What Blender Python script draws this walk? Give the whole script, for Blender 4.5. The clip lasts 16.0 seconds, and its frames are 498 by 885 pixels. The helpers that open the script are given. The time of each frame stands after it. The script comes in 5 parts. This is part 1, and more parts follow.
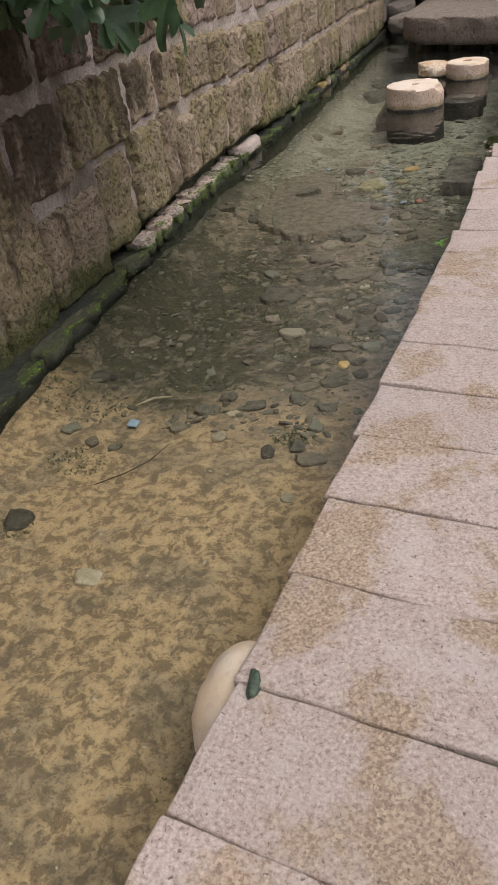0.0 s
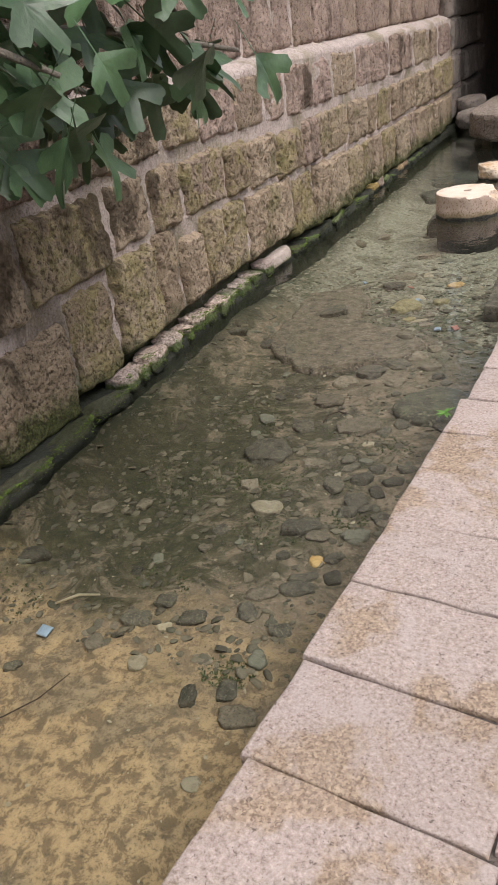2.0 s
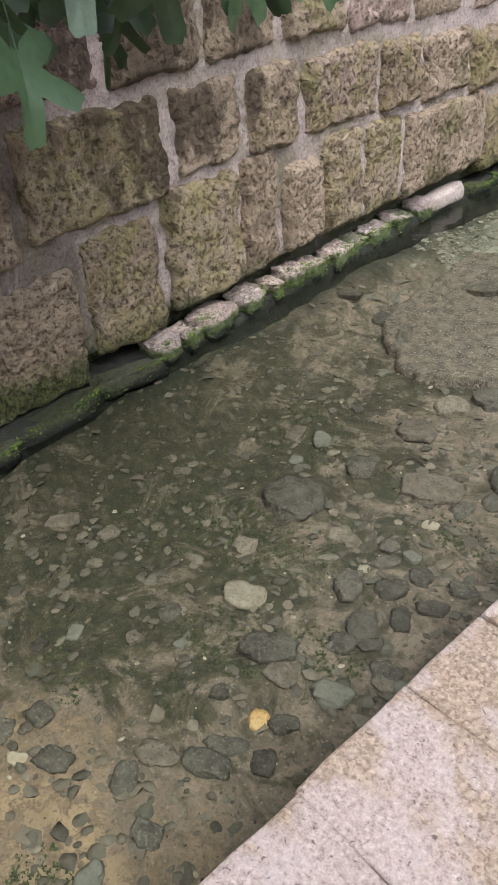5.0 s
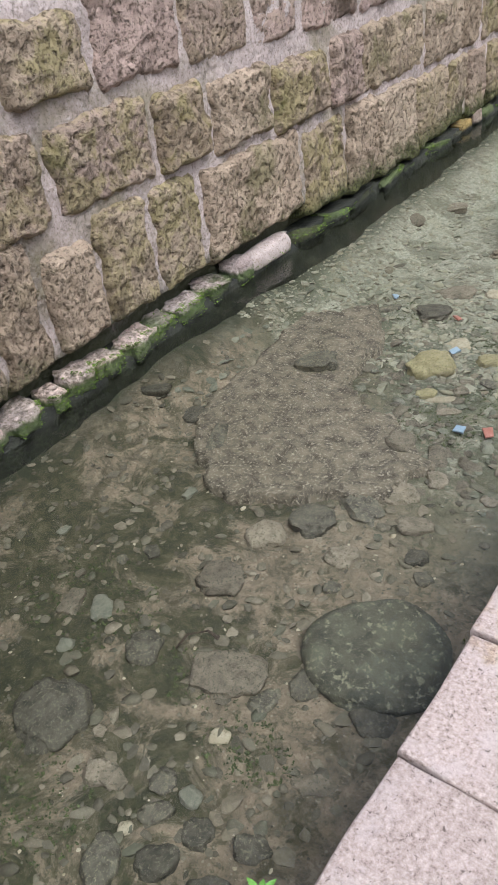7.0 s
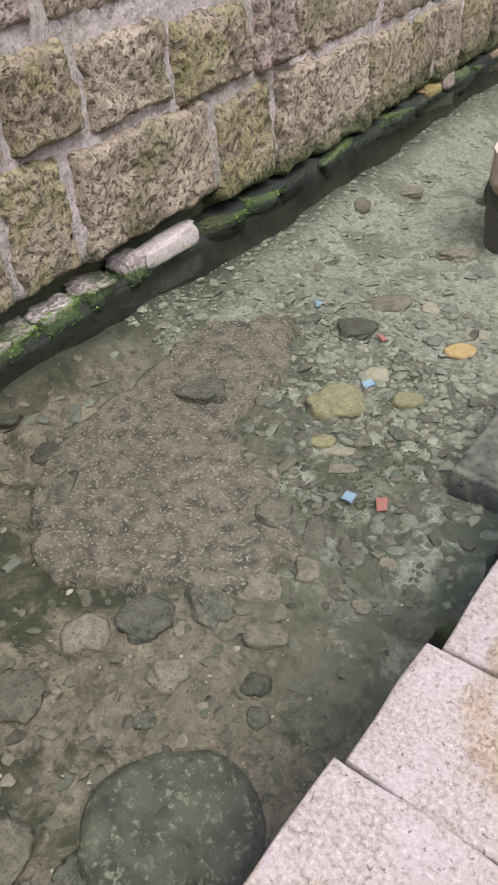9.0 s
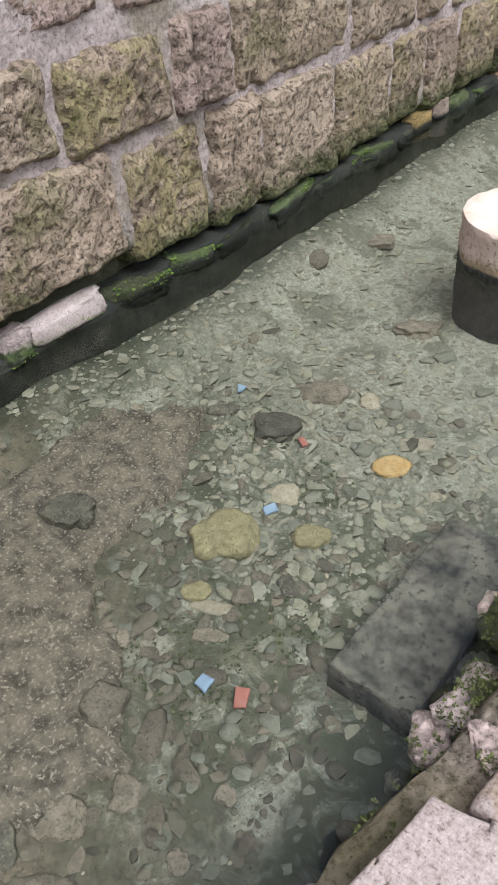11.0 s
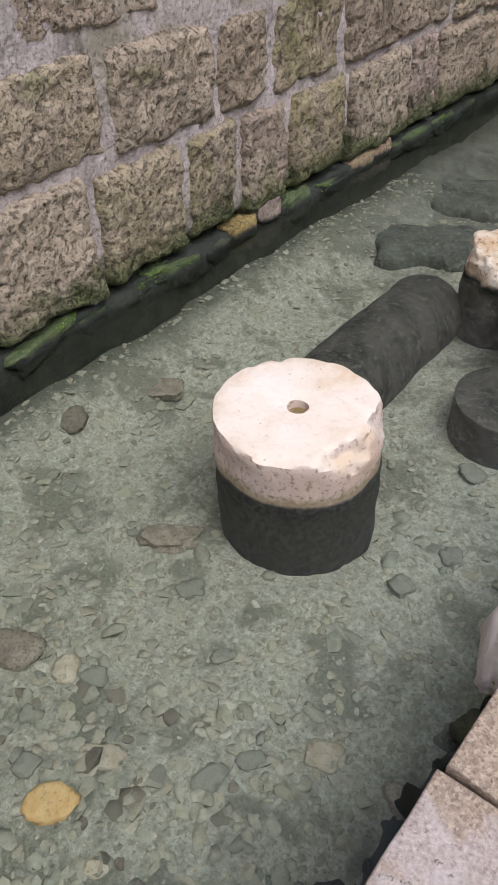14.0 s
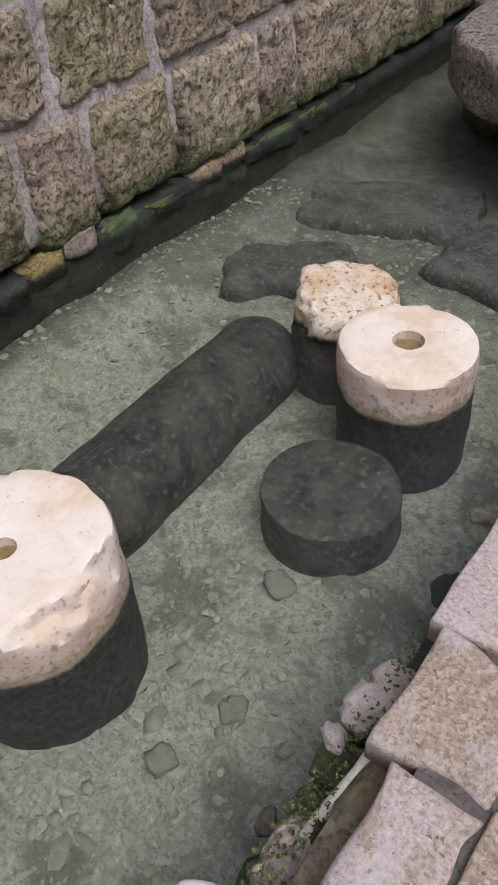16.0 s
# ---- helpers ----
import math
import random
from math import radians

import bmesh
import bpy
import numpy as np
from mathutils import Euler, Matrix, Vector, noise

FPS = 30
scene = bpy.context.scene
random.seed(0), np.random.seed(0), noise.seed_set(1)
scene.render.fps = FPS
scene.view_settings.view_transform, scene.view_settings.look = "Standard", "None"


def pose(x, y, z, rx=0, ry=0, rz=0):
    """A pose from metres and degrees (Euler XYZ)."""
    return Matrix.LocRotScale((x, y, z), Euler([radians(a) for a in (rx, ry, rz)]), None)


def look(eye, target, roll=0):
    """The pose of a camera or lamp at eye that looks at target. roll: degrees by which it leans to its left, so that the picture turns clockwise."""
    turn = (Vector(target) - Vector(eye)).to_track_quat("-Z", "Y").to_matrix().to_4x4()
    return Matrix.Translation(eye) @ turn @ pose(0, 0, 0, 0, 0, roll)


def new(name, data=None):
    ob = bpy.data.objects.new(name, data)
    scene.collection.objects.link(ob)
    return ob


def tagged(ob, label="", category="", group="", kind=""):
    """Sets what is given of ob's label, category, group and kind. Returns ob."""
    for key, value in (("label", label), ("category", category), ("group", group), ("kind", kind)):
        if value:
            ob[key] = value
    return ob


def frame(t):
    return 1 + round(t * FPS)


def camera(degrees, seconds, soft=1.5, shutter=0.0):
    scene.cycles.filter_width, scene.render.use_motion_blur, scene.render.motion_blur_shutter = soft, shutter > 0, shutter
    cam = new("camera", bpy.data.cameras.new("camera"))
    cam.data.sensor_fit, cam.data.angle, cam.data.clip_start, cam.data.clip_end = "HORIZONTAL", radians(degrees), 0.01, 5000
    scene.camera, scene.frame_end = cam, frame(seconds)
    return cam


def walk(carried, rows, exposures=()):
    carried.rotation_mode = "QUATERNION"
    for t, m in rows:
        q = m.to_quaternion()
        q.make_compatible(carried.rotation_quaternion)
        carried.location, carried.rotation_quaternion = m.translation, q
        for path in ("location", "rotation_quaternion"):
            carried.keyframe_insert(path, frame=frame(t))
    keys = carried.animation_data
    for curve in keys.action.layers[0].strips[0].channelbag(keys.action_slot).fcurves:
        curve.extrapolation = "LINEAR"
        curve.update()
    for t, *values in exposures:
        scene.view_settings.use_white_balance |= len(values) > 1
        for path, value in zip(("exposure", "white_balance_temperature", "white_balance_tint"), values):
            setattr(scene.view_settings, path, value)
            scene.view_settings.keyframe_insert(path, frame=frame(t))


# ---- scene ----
cam = camera(36.4, 16.0, soft=1.1)
METRES, EYE, TILT, LEAN, TURN = 7.8, 1.4, -34.4, 6.5, 18.0
ROWS = [
    (0.0, 0.0, 0.0, 0.0, -0.0, 0.0, 0.0),
    (0.5, 0.0308, 0.0207, 0.0164, 1.92, 2.74, -0.16),
    (1.0, 0.0447, 0.0425, 0.0359, 5.09, 2.53, -1.14),
    (1.5, 0.0478, 0.065, 0.059, 5.74, 4.24, -2.36),
    (2.0, 0.065, 0.0851, 0.0735, 6.12, 4.89, -2.75),
    (2.5, 0.0831, 0.1052, 0.0898, 10.39, 4.62, -4.9),
    (3.0, 0.0864, 0.1292, 0.1043, 16.75, 2.38, -6.26),
    (5.5, 0.1228, 0.2513, 0.1871, 20.73, -7.5, -16.17),
    (6.0, 0.1394, 0.2773, 0.2099, 19.71, -7.23, -11.77),
    (6.5, 0.1454, 0.2987, 0.2253, 17.37, -6.15, -9.81),
    (7.0, 0.1425, 0.3211, 0.2402, 14.89, -4.69, -9.37),
    (7.5, 0.1473, 0.343, 0.2496, 14.25, -5.6, -8.52),
    (8.0, 0.162, 0.3653, 0.2627, 13.33, -7.43, -7.91),
    (10.5, 0.1962, 0.471, 0.3539, 19.57, -11.74, -18.95),
    (11.0, 0.2094, 0.4966, 0.3688, 18.3, -11.53, -14.26),
    (11.5, 0.2259, 0.5187, 0.3887, 22.21, -13.08, -16.79),
    (12.0, 0.2304, 0.5441, 0.409, 19.53, -12.66, -16.23),
    (12.5, 0.2394, 0.5701, 0.4264, 17.76, -11.79, -16.82),
    (13.0, 0.2544, 0.5941, 0.4475, 18.67, -11.12, -16.01),
    (13.5, 0.2583, 0.6172, 0.4639, 18.48, -10.85, -15.85),
    (14.0, 0.261, 0.6405, 0.4803, 16.19, -10.77, -15.89),
    (14.5, 0.2835, 0.6639, 0.4949, 15.33, -10.55, -14.2),
    (15.0, 0.2992, 0.6832, 0.5097, 16.49, -11.02, -13.65),
    (15.5, 0.304, 0.7116, 0.5291, 16.26, -11.49, -14.37),
    (16.0, 0.3184, 0.7394, 0.5431, 15.22, -12.67, -12.9),
]
walk(cam, [(t, pose(0, 0, EYE, TILT, LEAN, TURN) @ pose(METRES * x, METRES * y, METRES * z, 90 + pitch, roll, yaw)) for t, x, y, z, yaw, pitch, roll in ROWS], [(0.0, 0.4, 6500, 11), (1.0, 0.5, 6550, 11), (2.0, 0.72, 6500, 12), (3.0, 0.75, 6450, 12), (5.5, 1.0, 5950, 11), (8.0, 1.02, 5850, 11), (12.0, 0.82, 5800, 11), (14.5, 0.56, 5800, 12), (16.0, 0.45, 5800, 13)])

# ---- world, sun, exposure ----
world = bpy.data.worlds.new("overcast_sky")
scene.world = world
world.use_nodes = True
wn, wl = world.node_tree.nodes, world.node_tree.links
wn.clear()
sky = wn.new("ShaderNodeTexSky")
sky.sky_type = "NISHITA"
sky.sun_disc = False
sky.sun_elevation, sky.sun_rotation = radians(58), radians(100)
sky.dust_density, sky.air_density = 3.0, 1.0
pale = wn.new("ShaderNodeHueSaturation")
pale.inputs["Saturation"].default_value = 0.3
bg = wn.new("ShaderNodeBackground")
bg.inputs["Strength"].default_value = 0.15
wo = wn.new("ShaderNodeOutputWorld")
wl.new(sky.outputs[0], pale.inputs["Color"])
wl.new(pale.outputs[0], bg.inputs["Color"])
wl.new(bg.outputs[0], wo.inputs["Surface"])

sun = new("sun", bpy.data.lights.new("sun", "SUN"))
sun.data.energy, sun.data.angle, sun.data.color = 1.2, radians(35), (1.0, 0.95, 0.9)
sun.matrix_world = look((6, -2, 12), (0, 0, 0))


# ---- materials ----
def shader(name):
    m = bpy.data.materials.new(name)
    m.use_nodes = True
    t = m.node_tree
    t.nodes.clear()
    out = t.nodes.new("ShaderNodeOutputMaterial")
    p = t.nodes.new("ShaderNodeBsdfPrincipled")
    t.links.new(p.outputs[0], out.inputs["Surface"])
    return m, t, p, out


def tex(t, kind, scale, coord, detail=4.0, rough=0.55, warp=0.0):
    n = t.nodes.new("ShaderNodeTex" + kind)
    n.inputs["Scale"].default_value = scale
    if kind == "Noise":
        n.inputs["Detail"].default_value = detail
        n.inputs["Roughness"].default_value = rough
        n.inputs["Distortion"].default_value = warp
    t.links.new(coord, n.inputs["Vector"])
    return n


def ramp(t, source, stops):
    r = t.nodes.new("ShaderNodeValToRGB")
    e = r.color_ramp.elements
    while len(e) < len(stops):
        e.new(0.5)
    for el, (pos, c) in zip(e, stops):
        el.position = pos
        el.color = (*c, 1) if not isinstance(c, (int, float)) else (c, c, c, 1)
    t.links.new(source, r.inputs[0])
    return r.outputs[0]


def mixc(t, fac, a, b, mode="MIX"):
    m = t.nodes.new("ShaderNodeMix")
    m.data_type, m.blend_type = "RGBA", mode
    for sock, v in ((m.inputs[0], fac), (m.inputs[6], a), (m.inputs[7], b)):
        if isinstance(v, (int, float)):
            sock.default_value = v
        elif isinstance(v, tuple):
            sock.default_value = (*v, 1)
        else:
            t.links.new(v, sock)
    return m.outputs[2]


def calc(t, op, a, b=0.0, clamp=False):
    m = t.nodes.new("ShaderNodeMath")
    m.operation, m.use_clamp = op, clamp
    for sock, v in ((m.inputs[0], a), (m.inputs[1], b)):
        if isinstance(v, (int, float)):
            sock.default_value = v
        else:
            t.links.new(v, sock)
    return m.outputs[0]


def span(t, v, lo, hi):
    """0 at lo, 1 at hi, eased between."""
    r = t.nodes.new("ShaderNodeMapRange")
    r.interpolation_type = "SMOOTHSTEP"
    t.links.new(v, r.inputs[0])
    r.inputs[1].default_value, r.inputs[2].default_value = lo, hi
    return r.outputs[0]


def bump(t, p, heights):
    last = None
    for h, strength, dist in heights:
        b = t.nodes.new("ShaderNodeBump")
        b.inputs["Strength"].default_value, b.inputs["Distance"].default_value = strength, dist
        t.links.new(h, b.inputs["Height"])
        if last:
            t.links.new(last, b.inputs["Normal"])
        last = b.outputs[0]
    t.links.new(last, p.inputs["Normal"])


def place(t):
    g = t.nodes.new("ShaderNodeNewGeometry")
    s = t.nodes.new("ShaderNodeSeparateXYZ")
    t.links.new(g.outputs["Position"], s.inputs[0])
    return g.outputs["Position"], s.outputs[0], s.outputs[1], s.outputs[2]


def vary(t, colour, amount, source="Object Info"):
    """Shift brightness from piece to piece."""
    o = t.nodes.new("ShaderNodeObjectInfo" if source == "Object Info" else "ShaderNodeNewGeometry")
    rnd = o.outputs["Random"] if source == "Object Info" else o.outputs["Random Per Island"]
    h = t.nodes.new("ShaderNodeHueSaturation")
    t.links.new(calc(t, "ADD", calc(t, "MULTIPLY", rnd, 2 * amount), 1 - amount), h.inputs["Value"])
    t.links.new(colour, h.inputs["Color"])
    return h.outputs[0], rnd


def drowned(t, col, z, pos):
    """Dark algae on whatever stays under the waterline."""
    n = tex(t, "Noise", 9, pos, 4, 0.6)
    zz = calc(t, "ADD", z, calc(t, "MULTIPLY", calc(t, "SUBTRACT", n.outputs[0], 0.5), 0.05))
    return mixc(t, span(t, zz, -0.205, -0.24), col, (0.028, 0.03, 0.02))


def tuff(name, light, mid, dark, moss=1.0, gloss=0.88, crust=True, rugged=1.0, soak=(0.1, -0.14, 0.6)):
    """Porous building stone with pits, crusts, algae stains and moss by the waterline."""
    m, t, p, _ = shader(name)
    pos, x, y, z = place(t)
    big = tex(t, "Noise", 2.2, pos, 5, 0.6, 0.4)
    fine = tex(t, "Noise", 24, pos, 9, 0.72, 0.3)
    grit = tex(t, "Noise", 72, pos, 8, 0.75)
    pits = tex(t, "Noise", 27, pos, 7, 0.7)
    # lumpy grains in a matrix coloured darker, partly to shade the dips between
    stir = t.nodes.new("ShaderNodeVectorMath")
    stir.operation = "MULTIPLY_ADD"
    t.links.new(grit.outputs["Color"], stir.inputs[0])
    stir.inputs[1].default_value = (0.03, 0.03, 0.03)
    t.links.new(pos, stir.inputs[2])
    lumps = tex(t, "Voronoi", 40, stir.outputs[0])
    lump = lumps.outputs["Distance"]
    base = ramp(t, big.outputs[0], [(0.32, mid), (0.5, light), (0.7, mid)])
    base, rnd = vary(t, base, 0.2)
    base = mixc(t, 1.0, base, mixc(t, calc(t, "MULTIPLY", rnd, 0.55), (1, 1, 1), (1.0, 0.84, 0.76)), "MULTIPLY")
    base = mixc(t, calc(t, "MULTIPLY", span(t, fine.outputs[0], 0.56, 0.70), 0.7), base, tuple(min(1, 1.45 * v) for v in light))
    base = mixc(t, calc(t, "MULTIPLY", span(t, fine.outputs[0], 0.47, 0.34), rugged), base, dark)
    base = mixc(t, calc(t, "MULTIPLY", span(t, grit.outputs[0], 0.49, 0.38), 0.8), base, dark)
    base = mixc(t, calc(t, "MULTIPLY", span(t, grit.outputs[0], 0.55, 0.66), 0.55), base, tuple(min(1, 1.5 * v) for v in light))
    base = mixc(t, calc(t, "MULTIPLY", span(t, lump, 0.5, 0.8), 0.35 * rugged), base, dark)
    # dark colour in the pits carries both grime and their inner shade
    base = mixc(t, calc(t, "MULTIPLY", span(t, pits.outputs[0], 0.56, 0.66), 0.85 * rugged), base, tuple(0.5 * v for v in dark))
    stain = tex(t, "Noise", 1.7, pos, 6, 0.62, 0.6)
    # some blocks are olive with lichen, some pinkish grey
    odd = t.nodes.new("ShaderNodeTexWhiteNoise")
    odd.noise_dimensions = "1D"
    t.links.new(calc(t, "MULTIPLY", rnd, 91.7), odd.inputs["W"])
    base = mixc(t, calc(t, "MULTIPLY", calc(t, "MULTIPLY", span(t, odd.outputs["Value"], 0.6, 0.85), span(t, stain.outputs[0], 0.36, 0.56)), 0.5 * min(1.0, moss)), base, (0.30, 0.26, 0.085))
    base = mixc(t, calc(t, "MULTIPLY", span(t, odd.outputs["Value"], 0.3, 0.15), 0.4), base, (0.40, 0.33, 0.31))
    # dark crust in streaks, algae stains, green near the water
    stretched = t.nodes.new("ShaderNodeMapping")
    stretched.inputs["Scale"].default_value = (1, 1, 0.35)
    t.links.new(pos, stretched.inputs["Vector"])
    streak = tex(t, "Noise", 2.6, stretched.outputs[0], 7, 0.66, 0.5)
    if crust:
        old = calc(t, "ADD", streak.outputs[0], calc(t, "MULTIPLY", span(t, y, 5.2, 3.4), 0.08))
        base = mixc(t, calc(t, "MULTIPLY", span(t, old, 0.56, 0.70), 0.62), base, (0.065, 0.05, 0.03))
    base = mixc(t, calc(t, "MULTIPLY", span(t, stain.outputs[0], 0.48, 0.66), 0.6 * moss), base, (0.15, 0.135, 0.04))
    wet = calc(t, "ADD", z, calc(t, "MULTIPLY", calc(t, "SUBTRACT", tex(t, "Noise", 5.5, pos, 6, 0.7).outputs[0], 0.5), soak[2]))
    base = mixc(t, calc(t, "MULTIPLY", span(t, wet, soak[0], soak[1]), 0.9 * moss if moss > 0.5 else 0.9 * (moss > 0), True), base, (0.05, 0.068, 0.014) if moss > 0.5 else (0.07, 0.115, 0.02))
    base = drowned(t, base, z, pos)
    t.links.new(base, p.inputs["Base Color"])
    p.inputs["Roughness"].default_value = gloss
    hole = t.nodes.new("ShaderNodeMath")
    hole.operation = "MULTIPLY"
    t.links.new(span(t, pits.outputs[0], 0.56, 0.70), hole.inputs[0])
    hole.inputs[1].default_value = -1.0
    bump(t, p, [(hole.outputs[0], 0.9 * rugged, 0.024), (fine.outputs[0], rugged, 0.025), (calc(t, "MULTIPLY", lump, -1.0), rugged, 0.022), (grit.outputs[0], rugged, 0.014)])
    return m


def porous(name, tones, moss=1.0):
    """Tan porous block stone: tone from block to block, dense small pits, lichen, dirt and a mossy foot."""
    m, t, p, _ = shader(name)
    pos, x, y, z = place(t)
    info = t.nodes.new("ShaderNodeObjectInfo")
    rnd = info.outputs["Random"]
    odd = t.nodes.new("ShaderNodeTexWhiteNoise")
    odd.noise_dimensions = "1D"
    t.links.new(calc(t, "MULTIPLY", rnd, 57.3), odd.inputs["W"])
    shade = odd.outputs["Value"]
    cloud = tex(t, "Noise", 3.2, pos, 5, 0.62, 0.5)
    stain = tex(t, "Noise", 6.5, pos, 7, 0.68, 0.5)
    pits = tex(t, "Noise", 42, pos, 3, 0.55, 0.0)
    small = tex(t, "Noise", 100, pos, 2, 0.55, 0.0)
    grain = tex(t, "Noise", 210, pos, 2, 0.6)
    col = ramp(t, rnd, [(0.0, tones[0]), (0.35, tones[1]), (0.65, tones[2]), (1.0, tones[3])])
    col = mixc(t, calc(t, "MULTIPLY", span(t, cloud.outputs[0], 0.42, 0.62), 0.45), col, tuple(min(1, 1.28 * v) for v in tones[1]))
    col = mixc(t, calc(t, "MULTIPLY", span(t, stain.outputs[0], 0.50, 0.38), 0.45), col, tuple(0.52 * v for v in tones[2]))
    col = mixc(t, calc(t, "MULTIPLY", span(t, grain.outputs[0], 0.52, 0.66), 0.3), col, tuple(min(1, 1.35 * v) for v in tones[0]))
    # olive lichen on some blocks, in patches
    lich = calc(t, "MULTIPLY", span(t, shade, 0.45, 0.8), span(t, stain.outputs[0], 0.42, 0.58))
    col = mixc(t, calc(t, "MULTIPLY", lich, 0.6 * moss), col, (0.25, 0.22, 0.075))
    green = tex(t, "Noise", 1.9, pos, 6, 0.66, 0.6)
    col = mixc(t, calc(t, "MULTIPLY", span(t, green.outputs[0], 0.57, 0.68), 0.5 * moss), col, (0.13, 0.14, 0.035))
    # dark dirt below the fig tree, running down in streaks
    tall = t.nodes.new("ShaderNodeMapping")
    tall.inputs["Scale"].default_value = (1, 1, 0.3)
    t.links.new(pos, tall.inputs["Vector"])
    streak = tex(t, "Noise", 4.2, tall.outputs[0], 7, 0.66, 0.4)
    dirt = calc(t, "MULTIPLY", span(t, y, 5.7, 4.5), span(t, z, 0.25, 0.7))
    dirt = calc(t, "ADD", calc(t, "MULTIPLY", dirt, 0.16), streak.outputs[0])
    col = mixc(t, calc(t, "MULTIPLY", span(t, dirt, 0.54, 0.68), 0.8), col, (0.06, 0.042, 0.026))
    # pits coloured dark, for the dirt and the shade inside them
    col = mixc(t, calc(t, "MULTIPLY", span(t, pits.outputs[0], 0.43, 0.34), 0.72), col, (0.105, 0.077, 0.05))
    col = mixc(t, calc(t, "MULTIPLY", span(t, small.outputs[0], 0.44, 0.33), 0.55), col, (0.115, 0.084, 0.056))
    wet = calc(t, "ADD", z, calc(t, "MULTIPLY", calc(t, "SUBTRACT", stain.outputs[0], 0.5), 0.42))
    col = mixc(t, calc(t, "MULTIPLY", span(t, wet, 0.03, -0.14), 0.88), col, ramp(t, small.outputs[0], [(0.4, (0.028, 0.034, 0.010)), (0.62, (0.085, 0.105, 0.022))]))
    col = drowned(t, col, z, pos)
    t.links.new(col, p.inputs["Base Color"])
    p.inputs["Roughness"].default_value = 0.92
    p.inputs["Specular IOR Level"].default_value = 0.3
    bump(t, p, [(span(t, pits.outputs[0], 0.32, 0.52), 0.9, 0.018), (span(t, small.outputs[0], 0.32, 0.54), 0.7, 0.006), (grain.outputs[0], 0.7, 0.006)])
    return m


def simple(name, a, b, scale=20, gloss=0.7, depth=0.006, c=None, rnd=0.15, island=False, spec=0.5, drown=False):
    """Two or three mixed tones with a fine relief."""
    m, t, p, _ = shader(name)
    pos, _, _, z = place(t)
    n = tex(t, "Noise", scale, pos, 6, 0.65)
    f = tex(t, "Noise", scale * 5, pos, 4, 0.65)
    col = ramp(t, n.outputs[0], [(0.36, a), (0.62, b)])
    col = mixc(t, span(t, f.outputs[0], 0.52, 0.68), col, c or tuple(v * 0.6 for v in a))
    if rnd:
        col, _ = vary(t, col, rnd, "Island" if island else "Object Info")
    if drown:
        col = drowned(t, col, z, pos)
    t.links.new(col, p.inputs["Base Color"])
    p.inputs["Roughness"].default_value = gloss
    p.inputs["Specular IOR Level"].default_value = spec
    bump(t, p, [(n.outputs[0], 0.6, depth * 2), (f.outputs[0], 0.6, depth)])
    return m


def mixed_stones(name, tones, spread=0.25):
    """Loose stones, each of its own tone, dulled by a film of silt."""
    m, t, p, _ = shader(name)
    pos, *_ = place(t)
    g = t.nodes.new("ShaderNodeNewGeometry")
    rnd = g.outputs["Random Per Island"]
    n = len(tones) - 1
    col = ramp(t, rnd, [(k / n, c) for k, c in enumerate(tones)])
    film = tex(t, "Noise", 26, pos, 6, 0.68, 0.3)
    fine = tex(t, "Noise", 120, pos, 3, 0.6)
    col = mixc(t, calc(t, "MULTIPLY", span(t, film.outputs[0], 0.44, 0.62), 0.6), col, tuple(0.62 * v for v in tones[n // 2]))
    h = t.nodes.new("ShaderNodeHueSaturation")
    t.links.new(calc(t, "ADD", calc(t, "MULTIPLY", fine.outputs[0], 2 * spread), 1 - spread), h.inputs["Value"])
    t.links.new(col, h.inputs["Color"])
    t.links.new(h.outputs[0], p.inputs["Base Color"])
    p.inputs["Roughness"].default_value = 0.85
    bump(t, p, [(film.outputs[0], 0.5, 0.008), (fine.outputs[0], 0.5, 0.003)])
    return m


